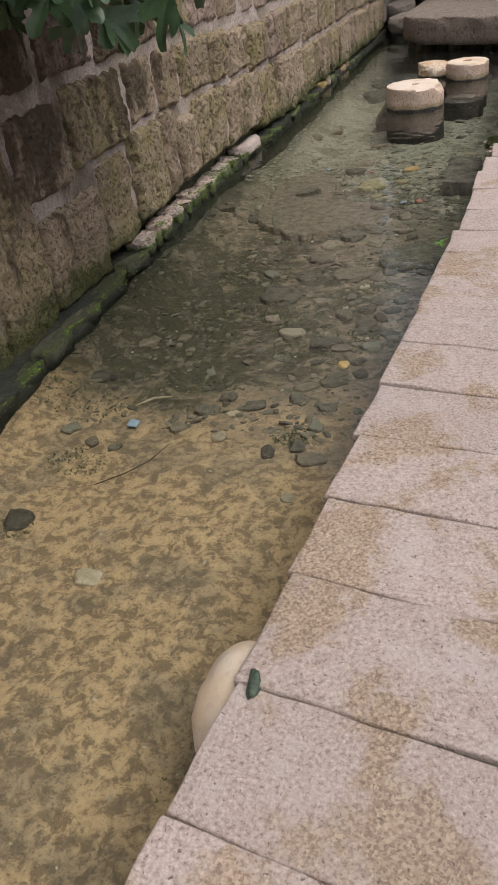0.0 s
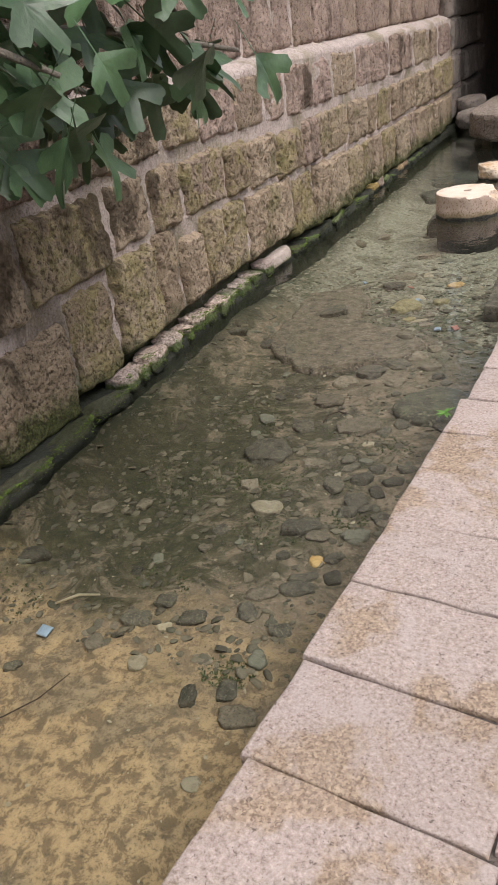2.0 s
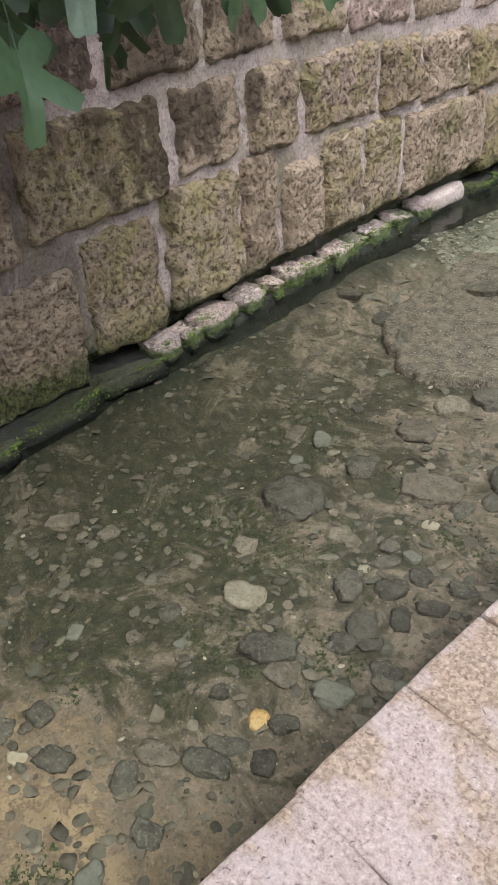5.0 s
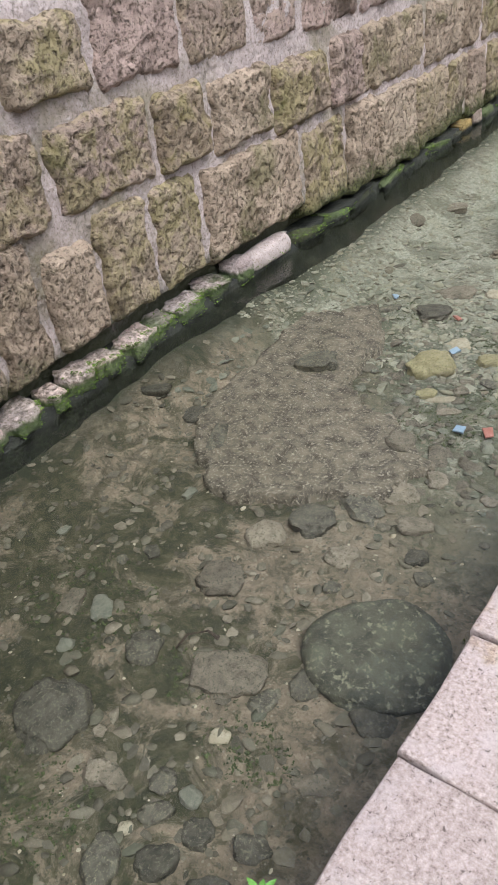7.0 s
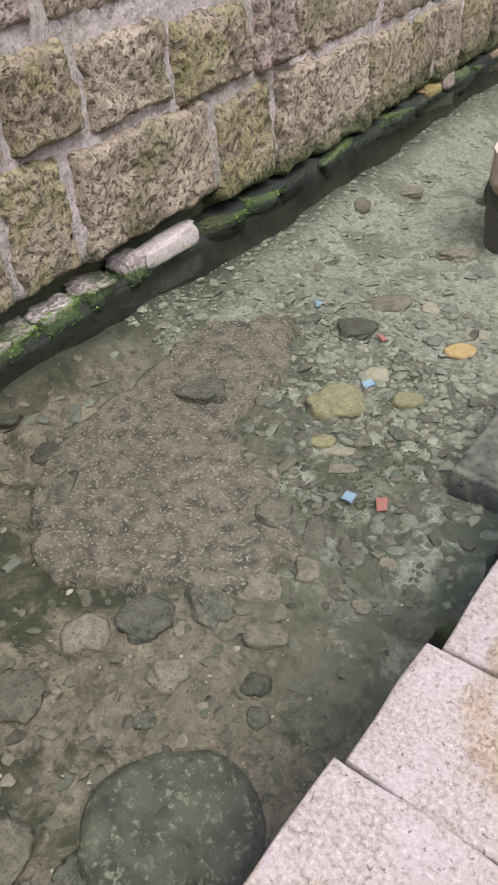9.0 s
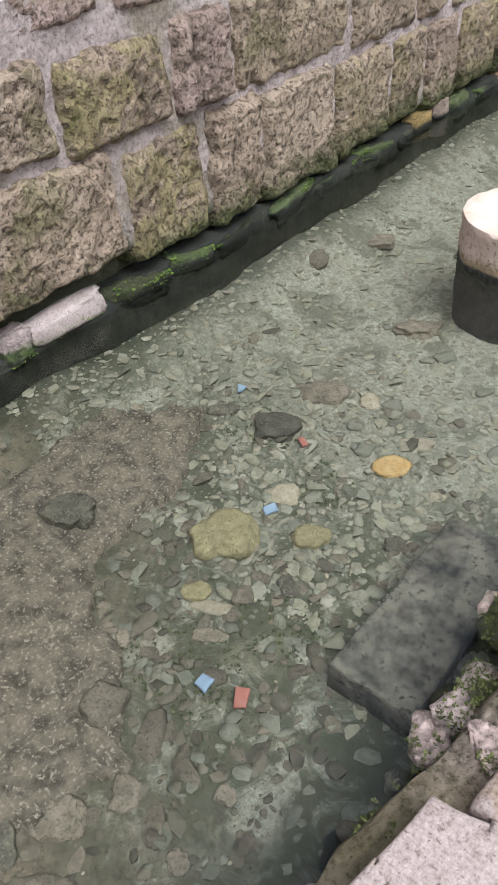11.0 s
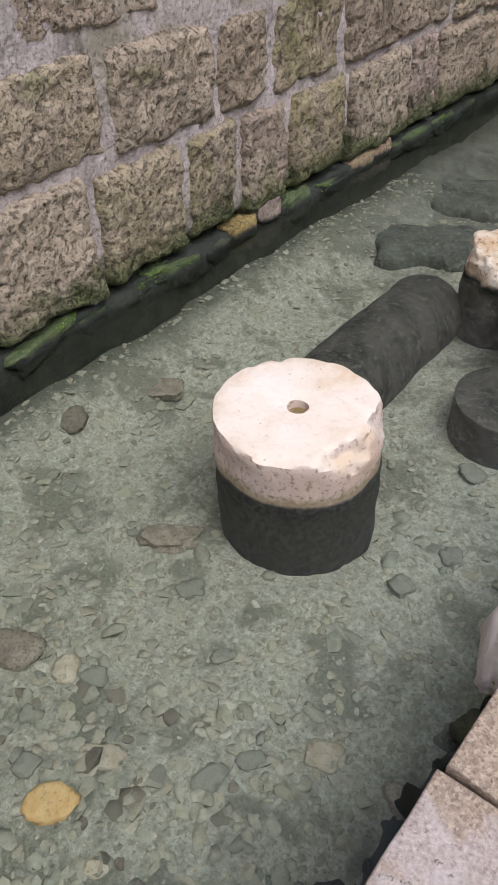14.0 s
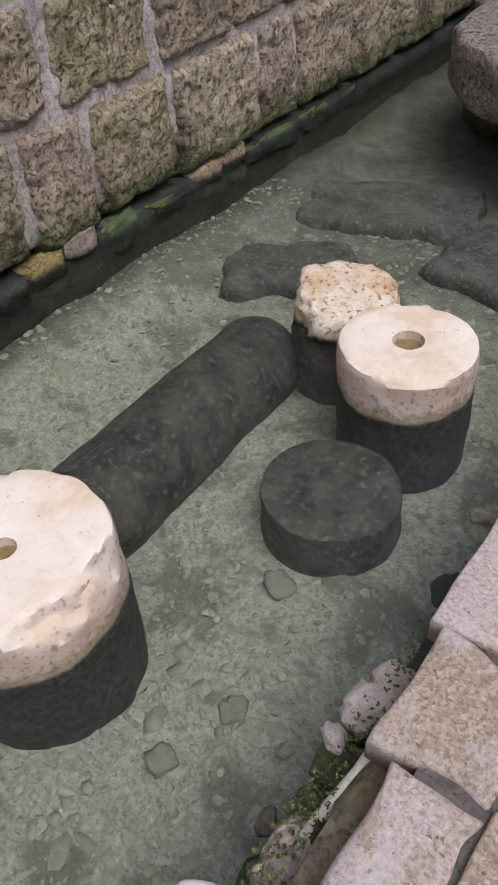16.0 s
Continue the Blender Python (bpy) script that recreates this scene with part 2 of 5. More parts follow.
def bed_material():
    """Ochre sand, then brown silt with algae, then grey-green gravel."""
    m, t, p, _ = shader("stream_bed")
    pos, x, y, z = place(t)
    w = tex(t, "Noise", 1.6, pos, 5, 0.6, 0.5)
    yy = calc(t, "ADD", y, calc(t, "MULTIPLY", calc(t, "SUBTRACT", w.outputs[0], 0.5), 1.6))
    blot = tex(t, "Noise", 21, pos, 8, 0.7, 0.4)
    blot2 = tex(t, "Noise", 3.6, pos, 4, 0.6, 0.4)
    grit = tex(t, "Noise", 90, pos, 5, 0.7)
    cells = tex(t, "Voronoi", 48, pos)
    chips = tex(t, "Voronoi", 42, pos)
    ochre = ramp(t, blot.outputs[0], [(0.42, (0.26, 0.185, 0.11)), (0.475, (0.36, 0.255, 0.15)), (0.505, (0.50, 0.355, 0.205)), (0.6, (0.60, 0.43, 0.25))])
    ochre = mixc(t, calc(t, "MULTIPLY", span(t, blot2.outputs[0], 0.47, 0.60), 0.85), ochre, ramp(t, blot.outputs[0], [(0.42, (0.19, 0.145, 0.095)), (0.6, (0.40, 0.305, 0.20))]))
    patchy = tex(t, "Noise", 7.5, pos, 9, 0.72, 0.8)
    silt = ramp(t, patchy.outputs[0], [(0.36, (0.085, 0.075, 0.045)), (0.46, (0.19, 0.15, 0.105)), (0.56, (0.27, 0.21, 0.15)), (0.68, (0.36, 0.285, 0.205))])
    silt = mixc(t, calc(t, "MULTIPLY", span(t, blot.outputs[0], 0.53, 0.62), 0.75), silt, (0.07, 0.068, 0.034))
    silt = mixc(t, calc(t, "MULTIPLY", span(t, blot.outputs[0], 0.45, 0.37), 0.6), silt, (0.38, 0.31, 0.225))
    silt = mixc(t, calc(t, "MULTIPLY", span(t, chips.outputs["Distance"], 0.2, 0.12), 0.5), silt, (0.40, 0.35, 0.27))
    speck = tex(t, "Noise", 46, pos, 9, 0.78)
    gravel = ramp(t, speck.outputs[0], [(0.34, (0.18, 0.185, 0.14)), (0.46, (0.32, 0.31, 0.24)), (0.56, (0.42, 0.405, 0.32)), (0.7, (0.58, 0.56, 0.46))])
    gravel = mixc(t, calc(t, "MULTIPLY", span(t, blot2.outputs[0], 0.49, 0.60), 0.75), gravel, (0.125, 0.125, 0.085))
    weedy = tex(t, "Noise", 5.2, pos, 8, 0.7, 0.8)
    gravel = mixc(t, calc(t, "MULTIPLY", calc(t, "MULTIPLY", span(t, weedy.outputs[0], 0.39, 0.52), span(t, y, 7.4, 6.3)), 0.9), gravel, (0.07, 0.078, 0.042))
    gravel = mixc(t, calc(t, "MULTIPLY", span(t, blot2.outputs[0], 0.44, 0.32), 0.4), gravel, (0.35, 0.32, 0.22))
    # ragged mats of dark algae, thickest on the wall's side of the silt
    dx = calc(t, "MULTIPLY", calc(t, "ADD", x, 1.68), 0.9)
    dy = calc(t, "MULTIPLY", calc(t, "SUBTRACT", y, 3.75), 0.55)
    far = calc(t, "SQRT", calc(t, "ADD", calc(t, "MULTIPLY", dx, dx), calc(t, "MULTIPLY", dy, dy)))
    mats = tex(t, "Noise", 3.4, pos, 9, 0.7, 1.0)
    ragged = calc(t, "SUBTRACT", mats.outputs[0], calc(t, "MULTIPLY", span(t, far, 0.25, 1.15), 0.17))
    silt = mixc(t, calc(t, "MULTIPLY", span(t, ragged, 0.375, 0.475), 0.93), silt, ramp(t, blot.outputs[0], [(0.4, (0.026, 0.030, 0.013)), (0.55, (0.062, 0.062, 0.028)), (0.64, (0.13, 0.115, 0.07))]))
    col = mixc(t, span(t, yy, 2.25, 2.95), ochre, silt)
    col = mixc(t, span(t, calc(t, "ADD", yy, calc(t, "MULTIPLY", x, 0.5)), 4.3, 5.5), col, gravel)
    # dark silt beyond the drums, also painting in the covered reach's shade and reflection
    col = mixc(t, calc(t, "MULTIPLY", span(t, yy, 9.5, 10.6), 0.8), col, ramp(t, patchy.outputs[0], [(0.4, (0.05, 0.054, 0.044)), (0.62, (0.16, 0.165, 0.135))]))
    col = mixc(t, calc(t, "MULTIPLY", span(t, grit.outputs[0], 0.52, 0.66), 0.6), col, (0.10, 0.085, 0.06))
    # bed darkened beside the wall: algae, plus the wall's shade and reflection painted in
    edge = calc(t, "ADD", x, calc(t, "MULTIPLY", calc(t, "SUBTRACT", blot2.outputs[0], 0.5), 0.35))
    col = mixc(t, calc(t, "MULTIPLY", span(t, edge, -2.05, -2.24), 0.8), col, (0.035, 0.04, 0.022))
    t.links.new(col, p.inputs["Base Color"])
    p.inputs["Roughness"].default_value = 0.8
    bump(t, p, [(blot.outputs[0], 0.7, 0.035), (cells.outputs["Distance"], 0.25, 0.006), (grit.outputs[0], 0.6, 0.006)])
    return m


def water_material():
    m, t, p, out = shader("clear_water")
    t.nodes.remove(p)
    pos, x, y, z = place(t)
    clear = t.nodes.new("ShaderNodeBsdfTransparent")
    clear.inputs[0].default_value = (0.915, 0.94, 0.905, 1)
    gloss = t.nodes.new("ShaderNodeBsdfGlossy")
    gloss.inputs["Roughness"].default_value = 0.02
    gloss.inputs["Color"].default_value = (1, 1, 1, 1)
    fr = t.nodes.new("ShaderNodeFresnel")
    fr.inputs["IOR"].default_value = 1.33
    mx = t.nodes.new("ShaderNodeMixShader")
    a = tex(t, "Noise", 5.5, pos, 3, 0.5, 0.3)
    b = t.nodes.new("ShaderNodeBump")
    b.inputs["Strength"].default_value, b.inputs["Distance"].default_value = 0.35, 0.02
    t.links.new(a.outputs[0], b.inputs["Height"])
    t.links.new(b.outputs[0], gloss.inputs["Normal"])
    t.links.new(b.outputs[0], fr.inputs["Normal"])
    t.links.new(fr.outputs[0], mx.inputs[0])
    silt = t.nodes.new("ShaderNodeBsdfDiffuse")
    silt.inputs[0].default_value = (0.42, 0.46, 0.40, 1)
    cloudy = t.nodes.new("ShaderNodeMixShader")
    haze = tex(t, "Noise", 1.1, pos, 4, 0.55, 0.4)
    t.links.new(calc(t, "MULTIPLY", span(t, x, -2.05, -1.7), calc(t, "ADD", calc(t, "MULTIPLY", span(t, y, 4.0, 6.0), 0.009), calc(t, "MULTIPLY", haze.outputs[0], 0.003))), cloudy.inputs[0])
    t.links.new(clear.outputs[0], cloudy.inputs[1])
    t.links.new(silt.outputs[0], cloudy.inputs[2])
    t.links.new(cloudy.outputs[0], mx.inputs[1])
    t.links.new(gloss.outputs[0], mx.inputs[2])
    t.links.new(mx.outputs[0], out.inputs["Surface"])
    return m


def paver_material():
    """Pinkish limestone slabs, grainy, with brown patches of bare grit."""
    m, t, p, _ = shader("paving_stone")
    pos, x, y, z = place(t)
    big = tex(t, "Noise", 2.1, pos, 5, 0.6, 0.5)
    fine = tex(t, "Noise", 105, pos, 7, 0.72)
    holes = tex(t, "Noise", 85, pos, 5, 0.6, 0.6)
    speck = tex(t, "Voronoi", 150, pos)
    cloud = tex(t, "Noise", 9, pos, 5, 0.6)
    col = ramp(t, fine.outputs[0], [(0.33, (0.22, 0.165, 0.135)), (0.46, (0.42, 0.335, 0.295)), (0.56, (0.50, 0.41, 0.37)), (0.70, (0.66, 0.565, 0.52))])
    col = mixc(t, calc(t, "MULTIPLY", span(t, cloud.outputs[0], 0.5, 0.64), 0.45), col, (0.55, 0.475, 0.455))
    brown = mixc(t, speck.outputs["Color"], (0.17, 0.105, 0.06), (0.58, 0.44, 0.30))
    brown = mixc(t, calc(t, "MULTIPLY", span(t, fine.outputs[0], 0.5, 0.4), 0.6), brown, (0.13, 0.085, 0.05))
    patch = calc(t, "ADD", big.outputs[0], calc(t, "MULTIPLY", cloud.outputs[0], 0.35))
    patch = calc(t, "ADD", patch, calc(t, "ADD", calc(t, "MULTIPLY", span(t, y, 6.2, 7.2), 0.03), calc(t, "MULTIPLY", span(t, y, 2.6, 1.6), 0.045)))
    col = mixc(t, calc(t, "MULTIPLY", span(t, patch, 0.70, 0.78), 0.75), col, brown)
    col = mixc(t, calc(t, "MULTIPLY", span(t, holes.outputs[0], 0.61, 0.69), 0.85), col, (0.11, 0.08, 0.065))
    col, rnd = vary(t, col, 0.07)
    t.links.new(col, p.inputs["Base Color"])
    p.inputs["Roughness"].default_value = 0.8
    bump(t, p, [(fine.outputs[0], 0.7, 0.008), (speck.outputs["Distance"], 0.4, 0.003)])
    return m


def drum_material():
    """Worn pale limestone above the waterline, dark algae below it."""
    m, t, p, _ = shader("drum_limestone")
    pos, x, y, z = place(t)
    big = tex(t, "Noise", 5, pos, 5, 0.6, 0.4)
    fine = tex(t, "Noise", 55, pos, 5, 0.65)
    holes = tex(t, "Voronoi", 22, pos)
    col = ramp(t, big.outputs[0], [(0.34, (0.62, 0.47, 0.33)), (0.46, (0.70, 0.58, 0.47)), (0.66, (0.75, 0.65, 0.56))])
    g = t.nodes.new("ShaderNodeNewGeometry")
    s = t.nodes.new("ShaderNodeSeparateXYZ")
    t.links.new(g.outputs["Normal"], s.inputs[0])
    # sides pinker, also coloured darker to shade them against the pale top
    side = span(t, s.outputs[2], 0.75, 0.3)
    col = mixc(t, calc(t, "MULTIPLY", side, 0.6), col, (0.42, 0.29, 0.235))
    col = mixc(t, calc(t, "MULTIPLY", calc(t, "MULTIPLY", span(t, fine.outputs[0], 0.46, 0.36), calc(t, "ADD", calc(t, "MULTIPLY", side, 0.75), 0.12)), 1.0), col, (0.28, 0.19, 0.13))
    col = mixc(t, calc(t, "MULTIPLY", span(t, holes.outputs["Distance"], 0.12, 0.05), 0.4), col, (0.17, 0.11, 0.07))
    zz = calc(t, "ADD", z, calc(t, "MULTIPLY", calc(t, "SUBTRACT", big.outputs[0], 0.5), 0.05))
    ring = calc(t, "MULTIPLY", span(t, calc(t, "ADD", zz, calc(t, "MULTIPLY", calc(t, "SUBTRACT", fine.outputs[0], 0.5), 0.12)), -0.17, -0.22), 0.7)
    col = mixc(t, ring, col, (0.17, 0.13, 0.05))
    col = mixc(t, span(t, zz, -0.222, -0.24), col, ramp(t, fine.outputs[0], [(0.42, (0.012, 0.012, 0.01)), (0.66, (0.06, 0.056, 0.046))]))
    t.links.new(col, p.inputs["Base Color"])
    p.inputs["Roughness"].default_value = 0.75
    bump(t, p, [(holes.outputs["Distance"], 0.3, 0.01), (big.outputs[0], 0.4, 0.02), (fine.outputs[0], 0.5, 0.005)])
    return m


def leaf_material():
    m, t, p, _ = shader("fig_leaf")
    pos, *_ = place(t)
    n = tex(t, "Noise", 14, pos, 4, 0.6)
    col = ramp(t, n.outputs[0], [(0.3, (0.042, 0.08, 0.036)), (0.7, (0.085, 0.145, 0.066))])
    col, rnd = vary(t, col, 0.4)
    t.links.new(col, p.inputs["Base Color"])
    p.inputs["Roughness"].default_value = 0.36
    p.inputs["Transmission Weight"].default_value = 0.0
    bump(t, p, [(tex(t, "Noise", 60, pos, 3, 0.6).outputs[0], 0.4, 0.004)])
    return m


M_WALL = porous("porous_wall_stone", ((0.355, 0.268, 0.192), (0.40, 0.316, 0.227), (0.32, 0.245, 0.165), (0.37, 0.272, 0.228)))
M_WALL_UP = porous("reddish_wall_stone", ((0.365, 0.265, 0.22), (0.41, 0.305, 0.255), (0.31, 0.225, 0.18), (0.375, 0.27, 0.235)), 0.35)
M_MORTAR = tuff("grey_mortar", (0.46, 0.415, 0.395), (0.38, 0.335, 0.31), (0.2, 0.165, 0.13), moss=0.9, rugged=0.45)
# near-black, so the ledge's drowned face carries the overhang's shade
M_RECESS = simple("wet_shaded_recess", (0.012, 0.013, 0.009), (0.035, 0.037, 0.022), 14, 0.6, 0.02, None, 0)
M_FOOT = tuff("footing_stone", (0.66, 0.55, 0.50), (0.55, 0.45, 0.40), (0.2, 0.16, 0.12), moss=0.28, crust=False, rugged=0.7, soak=(-0.15, -0.185, 0.09))
M_MOSS = simple("green_moss", (0.09, 0.155, 0.018), (0.22, 0.33, 0.045), 16, 0.9, 0.004, (0.05, 0.08, 0.014), 0.35, True)
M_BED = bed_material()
M_WATER = water_material()
M_PAVE = paver_material()
M_JOINT = simple("dark_joint", (0.075, 0.06, 0.05), (0.14, 0.115, 0.10), 30, 0.9, 0.006, None, 0)
M_QUAY = tuff("quay_core", (0.50, 0.44, 0.36), (0.36, 0.31, 0.24), (0.12, 0.1, 0.07), moss=0.75, crust=False, soak=(-0.02, -0.2, 0.3))
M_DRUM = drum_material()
M_SUNK = simple("algae_covered_stone", (0.014, 0.013, 0.011), (0.085, 0.076, 0.062), 8, 0.8, 0.03, (0.13, 0.12, 0.095), 0.1)
M_DARK = simple("dark_wet_stone", (0.052, 0.047, 0.036), (0.135, 0.12, 0.09), 22, 0.75, 0.01, (0.20, 0.18, 0.125), 0.35)
M_BROWN = simple("brown_stone", (0.15, 0.125, 0.09), (0.27, 0.225, 0.17), 24, 0.8, 0.01, (0.085, 0.08, 0.05), 0.3)
M_PALE = simple("pale_stone", (0.31, 0.26, 0.175), (0.46, 0.40, 0.30), 18, 0.7, 0.005, (0.24, 0.20, 0.13), 0.2)
M_WHITE = simple("white_stone", (0.42, 0.345, 0.30), (0.58, 0.49, 0.45), 22, 0.85, 0.012, (0.30, 0.235, 0.18), 0.1, drown=True)
M_EGG = simple("cream_boulder", (0.60, 0.46, 0.31), (0.68, 0.58, 0.47), 6, 0.7, 0.004, (0.55, 0.44, 0.33), 0, drown=True)
M_YELLOW = simple("yellow_stone", (0.25, 0.215, 0.11), (0.42, 0.36, 0.20), 22, 0.8, 0.012, (0.20, 0.18, 0.09), 0.15)
M_ORANGE = simple("orange_stone", (0.52, 0.32, 0.11), (0.60, 0.42, 0.19), 20, 0.7, 0.004, (0.36, 0.22, 0.09), 0.1)
M_GRAVEL = mixed_stones("mixed_gravel", ((0.21, 0.20, 0.15), (0.27, 0.255, 0.19), (0.32, 0.30, 0.225), (0.29, 0.26, 0.185), (0.35, 0.33, 0.25), (0.25, 0.245, 0.185), (0.42, 0.39, 0.31)))
M_CRUST = simple("gritty_concrete", (0.07, 0.058, 0.042), (0.23, 0.19, 0.14), 17, 0.9, 0.014, (0.40, 0.345, 0.265), 0)
M_BLUE = simple("blue_plastic", (0.25, 0.34, 0.46), (0.33, 0.43, 0.56), 20, 0.4, 0.002, (0.30, 0.41, 0.58), 0)
M_RED = simple("red_shard", (0.36, 0.13, 0.10), (0.44, 0.18, 0.14), 20, 0.5, 0.002, (0.4, 0.13, 0.09), 0)
M_WEED = simple("weed_leaf", (0.10, 0.26, 0.035), (0.17, 0.37, 0.06), 30, 0.5, 0.003, (0.09, 0.22, 0.03), 0)
M_LEAF = leaf_material()
M_BARK = simple("fig_bark", (0.13, 0.11, 0.085), (0.21, 0.185, 0.15), 30, 0.85, 0.006, None, 0)
M_TWIG = simple("dark_twig", (0.05, 0.035, 0.025), (0.09, 0.065, 0.045), 40, 0.8, 0.003, None, 0)
M_ROOT = simple("bleached_wood", (0.50, 0.47, 0.40), (0.62, 0.58, 0.50), 25, 0.7, 0.004, (0.30, 0.30, 0.16), 0)
M_BASE = tuff("mossy_base_stone", (0.20, 0.19, 0.14), (0.14, 0.13, 0.09), (0.045, 0.045, 0.025), moss=0.7, crust=False)
M_OCHRE = tuff("ochre_brick", (0.62, 0.46, 0.17), (0.52, 0.37, 0.13), (0.16, 0.11, 0.05), moss=0.0, crust=False)
M_GREEN = mixed_stones("greenish_stone", ((0.20, 0.20, 0.145), (0.26, 0.255, 0.19), (0.31, 0.29, 0.20), (0.235, 0.235, 0.18), (0.32, 0.315, 0.24)))
M_GRIT = mixed_stones("dull_grit", ((0.06, 0.055, 0.038), (0.13, 0.115, 0.085), (0.21, 0.175, 0.125), (0.10, 0.10, 0.07), (0.28, 0.235, 0.175)))
M_GREY = mixed_stones("grey_gravel", ((0.13, 0.13, 0.095), (0.19, 0.19, 0.145), (0.25, 0.245, 0.185), (0.16, 0.155, 0.12)))
M_BEAM = simple("mottled_sunken_stone", (0.022, 0.021, 0.018), (0.23, 0.205, 0.16), 8, 0.85, 0.02, (0.05, 0.046, 0.036), 0)
M_DISC = simple("algae_mottled_disc", (0.05, 0.048, 0.036), (0.125, 0.122, 0.085), 11, 0.8, 0.012, (0.25, 0.235, 0.16), 0)
M_SILTED = simple("silted_stone", (0.035, 0.038, 0.03), (0.10, 0.104, 0.085), 9, 0.85, 0.02, (0.17, 0.17, 0.14), 0.1)
M_EDGE = simple("worn_white_edge", (0.45, 0.375, 0.335), (0.55, 0.48, 0.445), 8, 0.85, 0.006, (0.42, 0.36, 0.31), 0, drown=True)
M_OLIVE = simple("olive_moss", (0.05, 0.062, 0.014), (0.12, 0.135, 0.035), 16, 0.9, 0.004, (0.035, 0.04, 0.012), 0.3, True)
M_FILL = simple("wet_ochre_silt", (0.17, 0.115, 0.045), (0.26, 0.18, 0.075), 30, 0.3, 0.003, None, 0)
M_ROUGH = simple("rough_cream_rock", (0.55, 0.36, 0.2), (0.72, 0.62, 0.50), 10, 0.85, 0.02, (0.22, 0.125, 0.065), 0, drown=True)
M_TAN = tuff("tan_brick", (0.66, 0.50, 0.36), (0.56, 0.40, 0.27), (0.2, 0.13, 0.07), moss=0.0, crust=False)
M_PLAT = tuff("platform_stone", (0.50, 0.42, 0.36), (0.41, 0.335, 0.28), (0.11, 0.085, 0.06), moss=0.0, crust=False)
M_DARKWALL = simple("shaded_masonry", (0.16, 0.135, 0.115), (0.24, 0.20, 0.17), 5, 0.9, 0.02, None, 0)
M_SOIL = simple("plain_ground", (0.22, 0.18, 0.15), (0.30, 0.26, 0.22), 3, 0.9, 0.02, None, 0)


# ---- makers ----
def mesh_from(name, verts, faces, material, smooth=True):
    me = bpy.data.meshes.new(name)
    me.from_pydata(verts, [], faces)
    me.materials.append(material)
    if smooth:
        me.polygons.foreach_set("use_smooth", [True] * len(me.polygons))
    me.update()
    return me


def thing(name, me, m=None, label="", category="", group="", kind=""):
    ob = new(name, me)
    if m is not None:
        ob.matrix_world = m
    return tagged(ob, label, category, group, kind)


def part(name, me, parent, m=None, label=""):
    ob = new(name, me)
    ob.parent = parent
    ob.matrix_parent_inverse = parent.matrix_basis.inverted()
    if m is not None:
        ob.matrix_basis = m
    return tagged(ob, label)


def steps(length, cell, r):
    n = max(2, round((length - 2.2 * r) / cell))
    inner = [1.1 * r + (length - 2.2 * r) * i / n for i in range(n + 1)]
    return [0, 0.2 * r, 0.55 * r] + inner + [length - 0.55 * r, length - 0.2 * r, length]


def block_mesh(name, a, b, depth, material, cell=0.025, r=0.04, relief=0.02, pit=0.01, wobble=0.015, seed=0, freq=7.0, chip=0.0):
    """A worn block: its face is the local z = 0, a by b across, rounded and uneven."""
    us, vs = steps(a, cell, r), steps(b, cell, r)
    off = Vector((seed * 3.17, seed * 1.71, seed * 0.77))
    verts, faces = [], []
    nu, nv = len(us), len(vs)
    for v in vs:
        for u in us:
            q = Vector((u, v, 0)) + off
            d = min(u, a - u, v, b - v)
            corner = math.hypot(max(0, 2.2 * r - min(u, a - u)), max(0, 2.2 * r - min(v, b - v)))
            k = 1 - min(1, d / r)
            z = -r * (1 - math.sqrt(max(0, 1 - k * k)))
            z -= 0.5 * max(0, corner - 2.2 * r)
            z += relief * (noise.noise(q * freq) + 0.8 * noise.noise(q * freq * 2.6) + 0.6 * noise.noise(q * freq * 5.3))
            z -= pit * max(0, noise.noise(q * 30 + off) - 0.08) * 2.6 if pit else 0
            if chip:
                z -= chip * max(0, noise.noise(q * 9 + off * 2) + 0.15) * max(0, 1 - d / (3 * r))
            wx = wobble * noise.noise(Vector((v * 6, 3, 0)) + off) * (1 if u < a / 2 else -1)
            wy = wobble * noise.noise(Vector((u * 6, 9, 0)) + off) * (1 if v < b / 2 else -1)
            e = max(0, 1 - d / (3 * r))
            verts.append((u - a / 2 + wx * e, v - b / 2 + wy * e, z))
    for j in range(nv - 1):
        for i in range(nu - 1):
            k = j * nu + i
            faces.append((k, k + 1, k + nu + 1, k + nu))
    rim = list(range(nu)) + [j * nu + nu - 1 for j in range(1, nv)] + [(nv - 1) * nu + i for i in range(nu - 2, -1, -1)] + [j * nu for j in range(nv - 2, 0, -1)]
    start = len(verts)
    for k in rim:
        verts.append((verts[k][0], verts[k][1], -depth))
    n = len(rim)
    for i in range(n):
        j = (i + 1) % n
        faces.append((rim[j], rim[i], start + i, start + j))
    faces.append(tuple(start + i for i in range(n - 1, -1, -1)))
    return mesh_from(name, verts, faces, material)


def ball(level):
    bm = bmesh.new()
    bmesh.ops.create_icosphere(bm, subdivisions=level, radius=1)
    vs = [v.co.copy() for v in bm.verts]
    fs = [tuple(v.index for v in f.verts) for f in bm.faces]
    bm.free()
    return vs, fs


BALLS = {k: ball(k) for k in (1, 2, 3, 4)}


